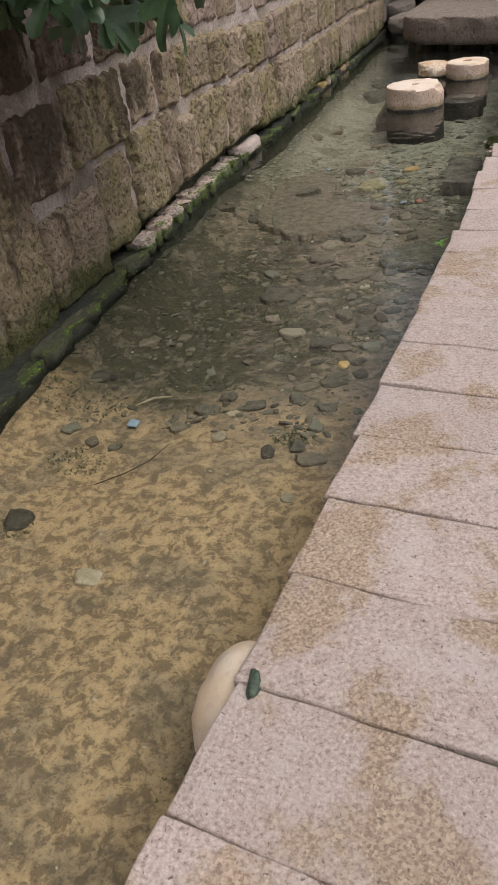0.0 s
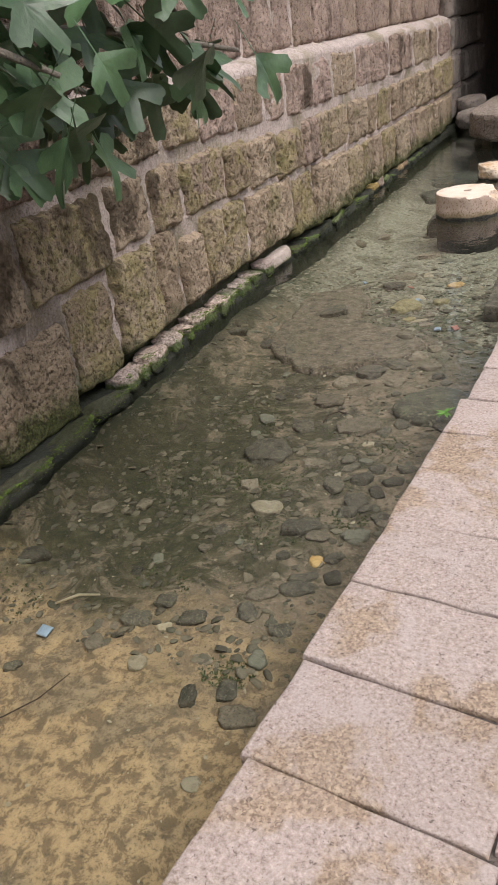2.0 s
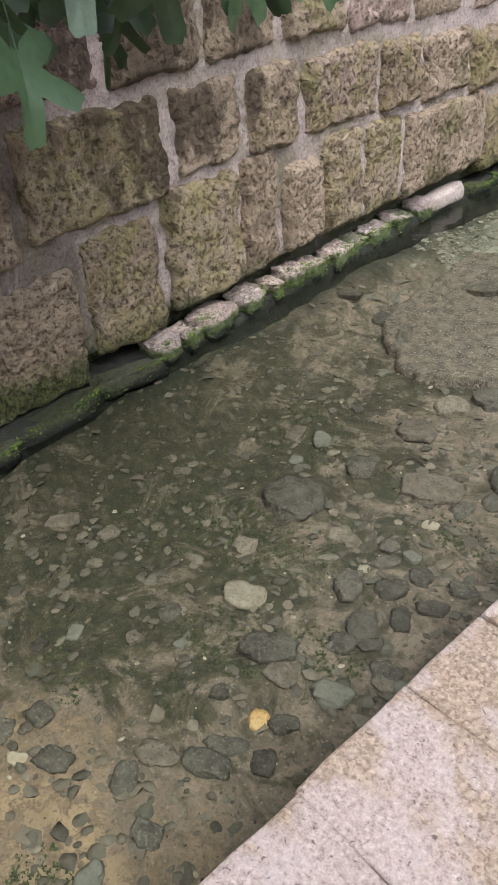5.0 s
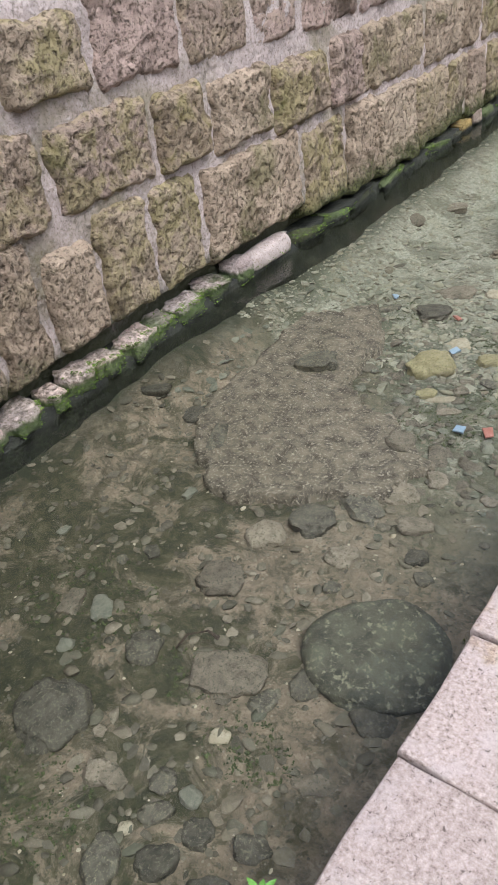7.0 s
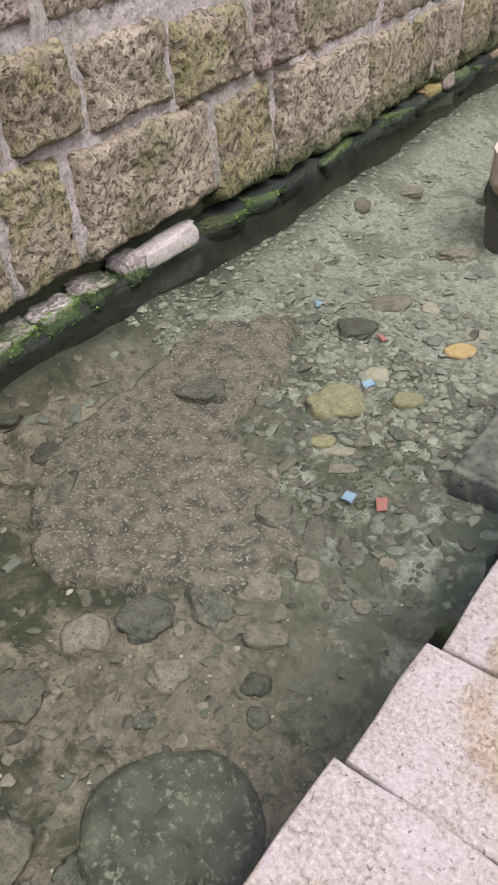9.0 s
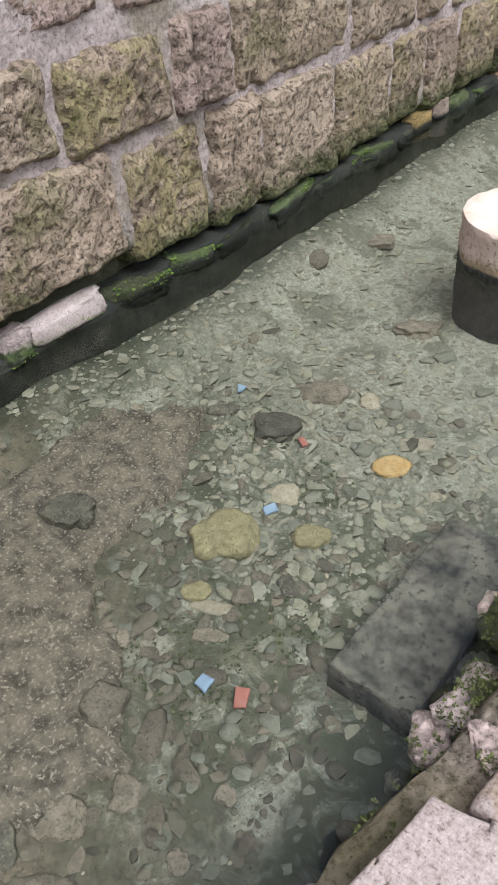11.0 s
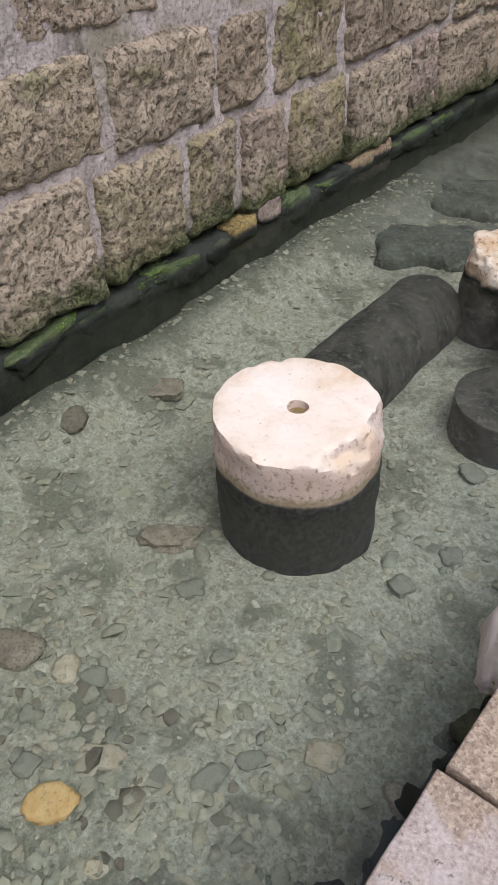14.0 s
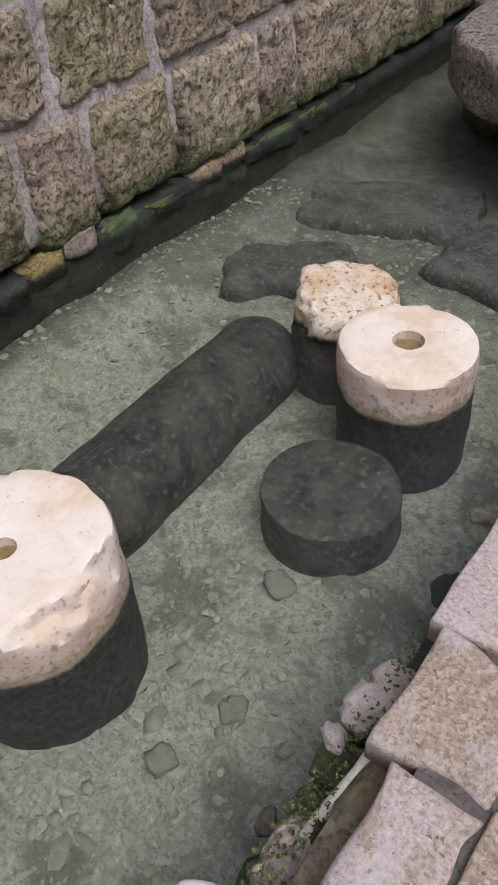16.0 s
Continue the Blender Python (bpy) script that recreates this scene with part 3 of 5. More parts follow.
def stone_mesh(name, sx, sy, sz, material, seed, level=3, rough=0.25, flat=0.0, power=0.86, craggy=0.0):
    """A water-worn stone of the given full sizes."""
    vs, fs = BALLS[level]
    off = Vector((seed * 2.31, seed * 0.93, seed * 1.37))
    verts = []
    for c in vs:
        k = 1 + rough * noise.noise(c * 1.3 + off) + rough * 0.5 * noise.noise(c * 3.1 + off)
        # squarish shoulders and facets
        q = Vector([math.copysign(abs(v) ** power, v) for v in c]) * k
        if flat and q.z > flat:
            q.z = flat + (q.z - flat) * 0.25
        q += c * (0.2 * rough * noise.noise(c * 7 + off) + craggy * (noise.noise(c * 5 + off) + 0.6 * noise.noise(c * 12 + off)))
        verts.append((q.x * sx / 2, q.y * sy / 2, q.z * sz / 2))
    return mesh_from(name, verts, fs, material)


def tube(name, points, radii, material, sides=8):
    """A tapered round branch through the points."""
    verts, faces = [], []
    pts = [Vector(q) for q in points]
    for i, q in enumerate(pts):
        d = (pts[min(i + 1, len(pts) - 1)] - pts[max(i - 1, 0)]).normalized()
        s = d.orthogonal().normalized()
        w = d.cross(s)
        for k in range(sides):
            an = 2 * math.pi * k / sides
            verts.append(q + (s * math.cos(an) + w * math.sin(an)) * radii[i])
    for i in range(len(pts) - 1):
        for k in range(sides):
            j = (k + 1) % sides
            faces.append((i * sides + k, i * sides + j, (i + 1) * sides + j, (i + 1) * sides + k))
    faces.append(tuple(range(sides - 1, -1, -1)))
    faces.append(tuple((len(pts) - 1) * sides + k for k in range(sides)))
    return mesh_from(name, verts, faces, material)


def sheet(name, x0, x1, y0, y1, cell, height, material):
    """A ground sheet whose height is a function of x and y."""
    nx, ny = max(2, round((x1 - x0) / cell)), max(2, round((y1 - y0) / cell))
    verts = []
    for j in range(ny + 1):
        for i in range(nx + 1):
            x, y = x0 + (x1 - x0) * i / nx, y0 + (y1 - y0) * j / ny
            verts.append((x, y, height(x, y)))
    faces = [(j * (nx + 1) + i, j * (nx + 1) + i + 1, (j + 1) * (nx + 1) + i + 1, (j + 1) * (nx + 1) + i) for j in range(ny) for i in range(nx)]
    return mesh_from(name, verts, faces, material)


def box(name, x0, x1, y0, y1, z0, z1, material):
    v = [(x, y, z) for z in (z0, z1) for y in (y0, y1) for x in (x0, x1)]
    f = [(0, 2, 3, 1), (4, 5, 7, 6), (0, 1, 5, 4), (2, 6, 7, 3), (0, 4, 6, 2), (1, 3, 7, 5)]
    return mesh_from(name, v, f, material, False)


def joined(name, pieces, material):
    """Many small pieces, each (verts, faces), as one mesh."""
    verts, faces = [], []
    for vs, fs in pieces:
        o = len(verts)
        verts += vs
        faces += [tuple(k + o for k in f) for f in fs]
    return mesh_from(name, verts, faces, material)


rng = random.Random(7)
WATER = -0.25


def bed_z(y):
    return float(np.interp(y, (0, 2.4, 3.4, 4.6, 5.5, 6.4, 7.1, 8, 9, 12), (-0.38, -0.395, -0.40, -0.45, -0.47, -0.5, -0.54, -0.56, -0.545, -0.54)))


def edge_x(y):
    """The quay's edge above the water."""
    return float(np.interp(y, (0.4, 0.75, 0.95, 1.27, 2.2, 3.2, 4.0, 4.7, 5.4, 6.5, 9), (-0.56, -0.58, -0.49, -0.49, -0.42, -0.36, -0.29, -0.272, -0.21, -0.165, -0.15)))


# ---- ground, bed, water ----
def bed_height(x, y):
    q = Vector((x, y, 0))
    z = bed_z(y) + 0.022 * noise.noise(q * 1.6) + 0.012 * noise.noise(q * 6) + 0.006 * noise.noise(q * 17)
    bank = min(1.0, max(0.0, (-1.8 - x) / 0.42))
    return z + (0.13 + 0.03 * noise.noise(Vector((y * 1.7, 5, 0)))) * bank * bank * (3 - 2 * bank)


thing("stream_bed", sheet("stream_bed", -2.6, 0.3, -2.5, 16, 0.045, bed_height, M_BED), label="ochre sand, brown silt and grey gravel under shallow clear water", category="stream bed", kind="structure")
thing("water", mesh_from("water", [(-2.6, -2.5, WATER), (0.1, -2.5, WATER), (0.1, 16, WATER), (-2.6, 16, WATER)], [(0, 1, 2, 3)], M_WATER), label="clear shallow greenish stream water with faint ripples", category="water", kind="structure")
thing("ground", mesh_from("ground", [(-300, -300, -0.75), (300, -300, -0.75), (300, 300, -0.75), (-300, 300, -0.75)], [(0, 1, 2, 3)], M_SOIL, False), label="plain bare ground reaching far away", category="ground", kind="structure")


# ---- the stream wall ----
FACE = -2.28


def mortar_face(y, z):
    q = Vector((0, y, z))
    x = FACE - 0.022 + 0.013 * noise.noise(q * 3.5) + 0.012 * noise.noise(q * 11) + 0.006 * noise.noise(q * 29)
    low = float(np.interp(y, (3.4, 4.2, 7, 7.6), (-0.14, -0.06, -0.06, -0.12)))
    if z < low:
        x -= 0.12 * min(1, (low - z) / 0.05)
    if z > 1.22:
        x -= 0.15 * min(1, (z - 1.22) / 0.05)
    return x


def wall_sheet():
    ys = [-2.5 + 0.045 * i for i in range(round(16.5 / 0.045) + 1)]
    zs = [-0.75, -0.3, -0.2] + [-0.16 + 0.035 * i for i in range(56)] + [2.0, 2.6, 3.4, 4.2, 5.0]
    verts = [(mortar_face(y, z), y, z) for z in zs for y in ys]
    n = len(ys)
    faces = [(j * n + i, j * n + i + 1, (j + 1) * n + i + 1, (j + 1) * n + i) for j in range(len(zs) - 1) for i in range(n - 1)]
    # thickness behind
    o = len(verts)
    y0, y1 = ys[0], ys[-1]
    verts += [(-3.1, y0, -0.75), (-3.1, y1, -0.75), (-3.1, y1, 5.0), (-3.1, y0, 5.0)]
    top = [(len(zs) - 1) * n + i for i in range(n)]
    faces += [(o, o + 3, o + 2, o + 1), tuple(top) + (o + 2, o + 3)]
    return mesh_from("wall_stream", verts, faces, M_MORTAR)


wall = thing("wall_stream", wall_sheet(), label="old wall of rough porous stone blocks with grey mortar", category="wall", kind="structure")

COURSE_1 = [1.0, 1.62, 2.2, 2.7, 3.17, 3.82, 4.26, 4.73, 5.01, 5.31, 5.66, 6.03, 6.9, 7.39, 7.75, 8.31, 8.83, 9.19, 9.55, 10.04, 10.66, 10.99, 11.5, 12.06, 12.6, 13.2]
TOP_1 = [0.3, 0.25, 0.3, 0.5, 0.29, 0.38, 0.43, 0.46, 0.36, 0.42, 0.41, 0.375, 0.33, 0.335, 0.315, 0.30, 0.295, 0.29, 0.285, 0.29, 0.3, 0.29, 0.27, 0.26, 0.26]
COURSE_2 = [0.8, 1.5, 2.3, 3.1, 3.64, 4.37, 4.8, 5.18, 5.79, 6.17, 6.68, 7.24, 7.6, 8.45, 9.06, 9.43, 10.0, 10.5, 11.1, 11.5, 12.1, 12.7, 13.2]
COURSE_3 = [0.6, 1.4, 2.0, 2.9, 3.5, 4.1, 4.6, 5.05, 5.52, 6.05, 6.57, 7.0, 7.6, 8.1, 8.8, 9.3, 10.0, 10.6, 11.1, 11.9, 12.4, 13.2]


def stand(x, y, z):
    """The pose of a block whose face looks out over the water."""
    return Matrix(((0, 0, 1, x), (1, 0, 0, y), (0, 1, 0, z), (0, 0, 0, 1)))


def wall_mesh(a, b, seed, material, cell):
    """A quarried block with a wavering outline, soft shoulders, hollows and pits; its face is the local z = 0."""
    nu, nv = max(4, round(a / cell)), max(4, round(b / cell))
    off = Vector((seed * 3.17, seed * 1.71, seed * 0.77))
    n0, r = noise.noise, 0.045
    lean_u, lean_v = 0.05 * n0(off * 0.37), 0.05 * n0(off * 0.53)
    verts, faces = [], []
    for j in range(nv + 1):
        for i in range(nu + 1):
            u, v = a * i / nu, b * j / nv
            q = Vector((u, v, 0)) + off
            du, dv = min(u, a - u), min(v, b - v)
            # rounded plan: near the corners the distance to the outline shrinks
            corner = math.hypot(max(0, 0.07 - du), max(0, 0.07 - dv))
            d = min(du, dv, 0.07 - corner + 0.012)
            d += 0.022 * n0(q * 8) + 0.012 * n0(q * 21)
            k = min(1.0, max(0.0, 1 - d / r))
            z = -0.085 * k * k
            z += 0.018 * n0(q * 5) + 0.010 * n0(q * 14) + 0.005 * n0(q * 31)
            hollow = n0(q * 24 + off) + 0.7 * n0(q * 52)
            z -= 0.012 * min(1.0, max(0.0, (hollow - 0.12) * 2.4))
            z += (u - a / 2) * lean_u + (v - b / 2) * lean_v
            verts.append((u - a / 2, v - b / 2, z))
    w = nu + 1
    for j in range(nv):
        for i in range(nu):
            k = j * w + i
            faces.append((k, k + 1, k + w + 1, k + w))
    rim = list(range(w)) + [j * w + nu for j in range(1, nv + 1)] + [nv * w + i for i in range(nu - 1, -1, -1)] + [j * w for j in range(nv - 1, 0, -1)]
    start, n = len(verts), len(rim)
    verts += [(verts[k][0], verts[k][1], -0.2) for k in rim]
    for i in range(n):
        j = (i + 1) % n
        faces.append((rim[j], rim[i], start + i, start + j))
    faces.append(tuple(start + i for i in range(n - 1, -1, -1)))
    return mesh_from("block", verts, faces, material)


def wall_block(y0, y1, z0, z1, x, material, seed, gap=0.02, cell=0.0095):
    me = wall_mesh(y1 - y0 - gap, z1 - z0, seed, material, cell)
    part("block", me, wall, stand(x, (y0 + y1) / 2, (z0 + z1) / 2))


def foot_z(y):
    """Where the lowest blocks end above the water."""
    return float(np.interp(y, (2.8, 3.4, 3.9, 4.5, 5.2, 5.8, 6.6, 7.2, 8, 12), (-0.25, -0.21, -0.15, -0.085, -0.05, -0.09, -0.085, -0.14, -0.17, -0.17)))


seed = 0
for i, (a, b) in enumerate(zip(COURSE_1, COURSE_1[1:])):
    seed += 1
    wall_block(a, b, foot_z((a + b) / 2) - 0.02 + 0.03 * rng.random(), TOP_1[i] + 0.02, FACE + 0.02 + rng.uniform(-0.015, 0.03), M_WALL, seed)
for a, b in zip(COURSE_2, COURSE_2[1:]):
    seed += 1
    below = float(np.interp((a + b) / 2, [(p + q) / 2 for p, q in zip(COURSE_1, COURSE_1[1:])], TOP_1))
    high = float(np.interp((a + b) / 2, (5.3, 6.2, 7), (0.82, 0.77, 0.735)))
    wall_block(a, b, below + 0.03, high + rng.uniform(-0.02, 0.02), FACE + 0.005 + rng.uniform(-0.01, 0.03), M_WALL, seed)
for a, b in zip(COURSE_3, COURSE_3[1:]):
    seed += 1
    low = float(np.interp((a + b) / 2, (5.3, 6.2, 7), (0.86, 0.81, 0.78)))
    wall_block(a, b, low, 1.19 + rng.uniform(-0.02, 0.02), FACE + rng.uniform(-0.01, 0.02), M_WALL_UP if rng.random() < 0.6 else M_WALL, seed, 0.02, 0.014)
y = 0.4
while y < 13:
    seed += 1
    step = rng.uniform(0.4, 0.75)
    wall_block(y, min(y + step, 13.2), 1.25, 1.72, FACE - 0.13 + rng.uniform(-0.02, 0.02), M_WALL_UP, seed, 0.02, 0.022)
    y += step
# the stretch under the bridge, its shade put into the darker block colour
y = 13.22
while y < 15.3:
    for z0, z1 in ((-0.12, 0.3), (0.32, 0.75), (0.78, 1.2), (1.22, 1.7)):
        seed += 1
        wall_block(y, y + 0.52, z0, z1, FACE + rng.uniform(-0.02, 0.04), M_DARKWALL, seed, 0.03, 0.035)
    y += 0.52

# ---- footing stones along the wall ----
def foot_front(y):
    """The ledge's front edge at the waterline."""
    return float(np.interp(y, (2.4, 3.1, 3.7, 4.2, 4.7, 5.4, 6.4, 12), (-2.07, -2.12, -2.16, -2.19, -2.215, -2.24, -2.25, -2.255)))


MOSSY = []
y = 1.6
while y < 11.6:
    seed += 1
    ln = rng.choice((rng.uniform(0.09, 0.16), rng.uniform(0.16, 0.34)))
    top, sx, m = -0.135 + rng.uniform(-0.02, 0.02), rng.uniform(0.13, 0.17), M_FOOT
    if y < 3.85:
        m, ln, sx, top = M_BASE, rng.uniform(0.18, 0.42), rng.uniform(0.08, 0.12), -0.17 + rng.uniform(-0.015, 0.015)
    elif y > 6.72:
        m, ln, sx, top = rng.choice((M_BASE, M_FOOT)), rng.uniform(0.12, 0.36), rng.uniform(0.10, 0.13), -0.195 + rng.uniform(-0.02, 0.02)
    if 7.55 < y < 8.15 or 10.65 < y < 11.0:
        m = M_FOOT
    if 9.02 < y < 9.2 or 10.05 < y < 10.2:
        m, ln, top, sx = M_OCHRE, 0.19, -0.165, 0.1
    elif 9.2 < y < 9.42 or 10.2 < y < 10.35:
        m, ln, top, sx = M_TAN, 0.18, -0.135, 0.11
    if 6.22 < y < 6.5:
        m, ln, sx, top = M_WHITE, 0.36, 0.11, -0.125
    high = rng.uniform(0.13, 0.18)
    flat = m in (M_OCHRE, M_TAN)
    me = stone_mesh("footing_stone", ln * 1.08, sx, high, m, seed, 4, 0.2 if flat or m is M_WHITE else 0.3, 0.4, 0.5 if flat else 0.66, 0.02 if flat else 0.05 if m is M_WHITE else 0.1)
    at = pose(foot_front(y + ln / 2) - sx / 2 + rng.uniform(-0.015, 0.012), y + ln / 2, top - 0.012 - high * 0.28, rng.uniform(-6, 6), rng.uniform(-8, 8), 90 + rng.uniform(-6, 6))
    if m is M_WHITE:
        at = pose(foot_front(6.4) - 0.05, y + ln / 2, top - 0.05, 0, 0, 90)
    if m not in (M_OCHRE, M_TAN):
        for v in me.vertices:
            w, up = at @ v.co, at.to_3x3() @ v.normal
            if w.z > -0.25 and up.x > (0.25 if m is not M_WHITE else 0.75) and (m is not M_WHITE or w.z < -0.19):
                MOSSY.append((w, up))
    thing("footing_stone", me, at,
          ("pale" if m in (M_FOOT, M_WHITE, M_TAN) else "dark" if m is M_BASE else "yellowish") + " worn footing stone with green moss at the waterline", "stone", "footing stones along the wall")
    y += ln + rng.uniform(-0.005, 0.035)


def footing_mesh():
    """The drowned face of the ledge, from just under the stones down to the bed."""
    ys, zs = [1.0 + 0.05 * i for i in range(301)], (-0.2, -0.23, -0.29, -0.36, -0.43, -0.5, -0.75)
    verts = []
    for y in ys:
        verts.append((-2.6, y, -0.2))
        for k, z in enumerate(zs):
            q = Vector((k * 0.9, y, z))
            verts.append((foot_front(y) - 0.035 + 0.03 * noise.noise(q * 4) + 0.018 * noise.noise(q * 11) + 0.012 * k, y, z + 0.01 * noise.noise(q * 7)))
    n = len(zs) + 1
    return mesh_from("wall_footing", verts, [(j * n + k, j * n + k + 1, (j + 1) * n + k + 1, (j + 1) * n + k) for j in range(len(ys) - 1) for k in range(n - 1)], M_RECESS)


thing("wall_footing", footing_mesh(), label="mossy footing under the wall at the waterline, coloured near-black for the overhang's shade", category="footing", kind="structure")


def tuft(c, size, blades, r):
    """A clump of short upright leaflets."""
    vs, fs = [], []
    for _ in range(blades):
        an, ln = r.uniform(0, 6.28), size * r.uniform(0.5, 1.2)
        lean = Vector((math.cos(an), math.sin(an), r.uniform(0.3, 1.3))).normalized() * ln
        side = Vector((-math.sin(an), math.cos(an), 0)) * ln * 0.28
        b = Vector(c) + Vector((r.uniform(-1, 1), r.uniform(-1, 1), 0)) * size * 0.4
        o = len(vs)
        vs += [b - side * 0.5, b + side * 0.5, b + lean * 0.6 + side, b + lean, b + lean * 0.6 - side]
        fs.append((o, o + 1, o + 2, o + 3, o + 4))
    return vs, fs


pieces = []
for w, up in MOSSY:
    # cushions: thick by the middle stretch, thin elsewhere, mostly on the flanks
    want = 0.5 * math.exp(-((w.y - 5.3) / 0.8) ** 2) + 0.5 * math.exp(-((w.y - 6.95) / 0.3) ** 2) + (0.4 if w.y < 3.9 else 0.16 if w.y < 7.3 else 0.0)
    patch_here = noise.noise(w * 5) + 0.5 * noise.noise(w * 14) + (0.2 if w.z < -0.17 else -0.1)
    if patch_here > 0.42 - want:
        for _ in range(3):
            pieces.append(tuft(w + Vector((rng.uniform(-1, 1), rng.uniform(-1, 1), 0)) * 0.006 - up * 0.003, rng.uniform(0.004, 0.010), 6, rng))
thing("moss", joined("moss", pieces, M_MOSS), label="bright green moss cushions on the footing stones", category="moss", kind="stuff")


# ---- the quay ----
def quay_core():
    verts, faces = [], []
    ys = [-2.5 + 0.06 * i for i in range(round(13.4 / 0.06) + 1)]
    prof = ((-0.10, -0.75), (-0.09, -0.45), (-0.07, -0.38), (-0.01, -0.33), (0.01, -0.2), (0.02, -0.1), (0.03, -0.035), (0.12, -0.02), (0.3, -0.02), (3.2, -0.02))
    for y in ys:
        for k, (dx, z) in enumerate(prof):
            q = Vector((k * 0.7, y, z))
            w = 0.035 * noise.noise(q * 4) + 0.02 * noise.noise(q * 11) if 0 < k < 8 else 0
            broken = 0.07 * math.exp(-((y - 5.55) / 0.35) ** 2) if k in (5, 6) else 0
            foot = 0.09 * min(1, max(0, (5.2 - y) / 0.5)) if k < 4 else 0
            verts.append((edge_x(y) + dx + w + foot + 0.02 - broken, y, z + (0.012 * noise.noise(q * 9) if k < 8 else 0)))
    n = len(prof)
    for j in range(len(ys) - 1):
        for k in range(n - 1):
            faces.append((j * n + k, (j + 1) * n + k, (j + 1) * n + k + 1, j * n + k + 1))
    return mesh_from("pavement", verts, [f[::-1] for f in faces], M_QUAY)


quay = thing("pavement", quay_core(), label="stone quay paved with worn pinkish limestone slabs", category="pavement", kind="structure")
bedding = part("bedding", sheet("bedding", -0.02, 3.0, -2.5, 10.9, 0.15, lambda x, y: 0.034 + 0.004 * noise.noise(Vector((x * 9, y * 9, 0))) - (0.03 if x < edge_x(y) + 0.1 else 0), M_JOINT), quay)

JOINTS = [-0.3, 0.02, 0.31, 0.6, 0.925, 1.27, 1.59, 1.91, 2.225, 2.545, 2.865, 3.19, 3.465, 3.755, 4.06, 4.405, 4.745, 5.06, 5.36, 5.7, 6.03, 6.33, 6.655, 7.0, 7.275, 7.53, 7.86, 8.13, 8.41, 8.74, 9.08, 9.4, 9.75, 10.1, 10.45, 10.8]


def paving_slab(xa, xb, ya, yb, top=0.05, turn=0.0, big=0.0):
    global seed
    seed += 1
    me = block_mesh("paving_slab", xb - xa - 0.007, yb - ya - 0.007, 0.075, M_PAVE, 0.015 if big else 0.03, 0.012 if big else 0.006, 0.004 if big else 0.002, 0.0, 0.035 if big else 0.008, seed, 7.0 if big else 5.0, 0.03 if big else 0.008)
    part("paving_slab", me, quay, pose((xa + xb) / 2, (ya + yb) / 2, top + rng.uniform(-0.004, 0.004), rng.uniform(-0.3, 0.3), rng.uniform(-0.3, 0.3), turn + rng.uniform(-0.4, 0.4)))


for ya, yb in zip(JOINTS, JOINTS[1:]):
    mid = (ya + yb) / 2
    turn = float(np.interp(mid, (1.3, 2.5, 3.5, 4.4, 6), (-7.5, -6, -3, -1.2, 0)))
    start = edge_x(mid) + rng.uniform(-0.006, 0.006)
    if 5.36 < mid < 5.7:
        start = -0.17
    if 5.7 < mid < 6.03:
        start = -0.08
    if 7.53 < mid < 7.86:
        start = -0.03
    if 7.86 < mid < 8.13:
        start = -0.06
    if 8.13 < mid < 8.41:
        start = -0.125
    if 0.6 < mid < 0.92:
        start = -0.53
    joint = 0.12 + 0.012 * math.sin(mid * 3)
    paving_slab(start, joint, ya, yb, 0.05, turn, 1.0 if 5.3 < mid < 6.03 or 7.8 < mid < 8.45 else 0.0)
    shift = rng.uniform(-0.1, 0.1)
    half = (joint - start) / 2
    reach = half + 0.3
    cx, cy = (start + joint) / 2 + reach * math.cos(radians(turn)), (ya + yb) / 2 + reach * math.sin(radians(turn))
    paving_slab(cx - 0.3, cx + 0.3, cy - (yb - ya) / 2 + shift, cy + (yb - ya) / 2 + shift, 0.048, turn)
    for k in range(1, 4):
        paving_slab(cx - 0.3 + 0.62 * k, cx + 0.3 + 0.62 * k, cy - (yb - ya) / 2, cy + (yb - ya) / 2, 0.048, turn * 0.3)

# loose bits on and beside the quay
thing("boulder", stone_mesh("boulder", 0.27, 0.34, 0.36, M_EGG, 301, 4, 0.1, 0.0, 1.0), pose(-0.512, 1.02, -0.155, 0, 10, 12), "smooth cream boulder wedged against the quay edge", "stone")
thing("bronze_fragment", stone_mesh("bronze_fragment", 0.028, 0.066, 0.03, simple("green_patina", (0.03, 0.05, 0.035), (0.08, 0.12, 0.08), 60, 0.5, 0.003, (0.06, 0.04, 0.03), 0), 302, 3, 0.5, 0.0, 0.8, 0.12), pose(-0.462, 0.955, 0.05, 10, 0, 10), "small green corroded lump in a slab joint", "stone")
thing("edge_stone", stone_mesh("edge_stone", 0.20, 0.21, 0.19, M_EDGE, 303, 4, 0.16, 0.7, 0.42, 0.04), pose(-0.15, 7.70, -0.085, 3, 5, 22), "white worn edge stone at the rim of the quay", "stone")
thing("edge_rock", stone_mesh("edge_rock", 0.15, 0.28, 0.2, M_PLAT, 306, 4, 0.25, 0.5, 0.6, 0.1), pose(-0.035, 7.76, -0.095, 2, 4, 8), "rough grey rock filling a gap in the quay edge", "stone")
thing("pebble", stone_mesh("pebble", 0.032, 0.026, 0.02, M_WHITE, 304, 3, 0.2), pose(-0.06, 3.46, 0.058, 0, 0, 30), "small white pebble lying on the paving", "stone")
for k, (x, y, s) in enumerate(((-0.2, 8.27, 0.085), (-0.175, 8.34, 0.1), (-0.215, 8.18, 0.05))):
    thing("white_rubble", stone_mesh("white_rubble", s, s * 1.3, s * 0.8, M_WHITE, 310 + k, 3, 0.4), pose(x, y, -0.17, 0, 10, 30 * k), "broken white rubble at the foot of the quay", "stone", "white rubble by the quay")
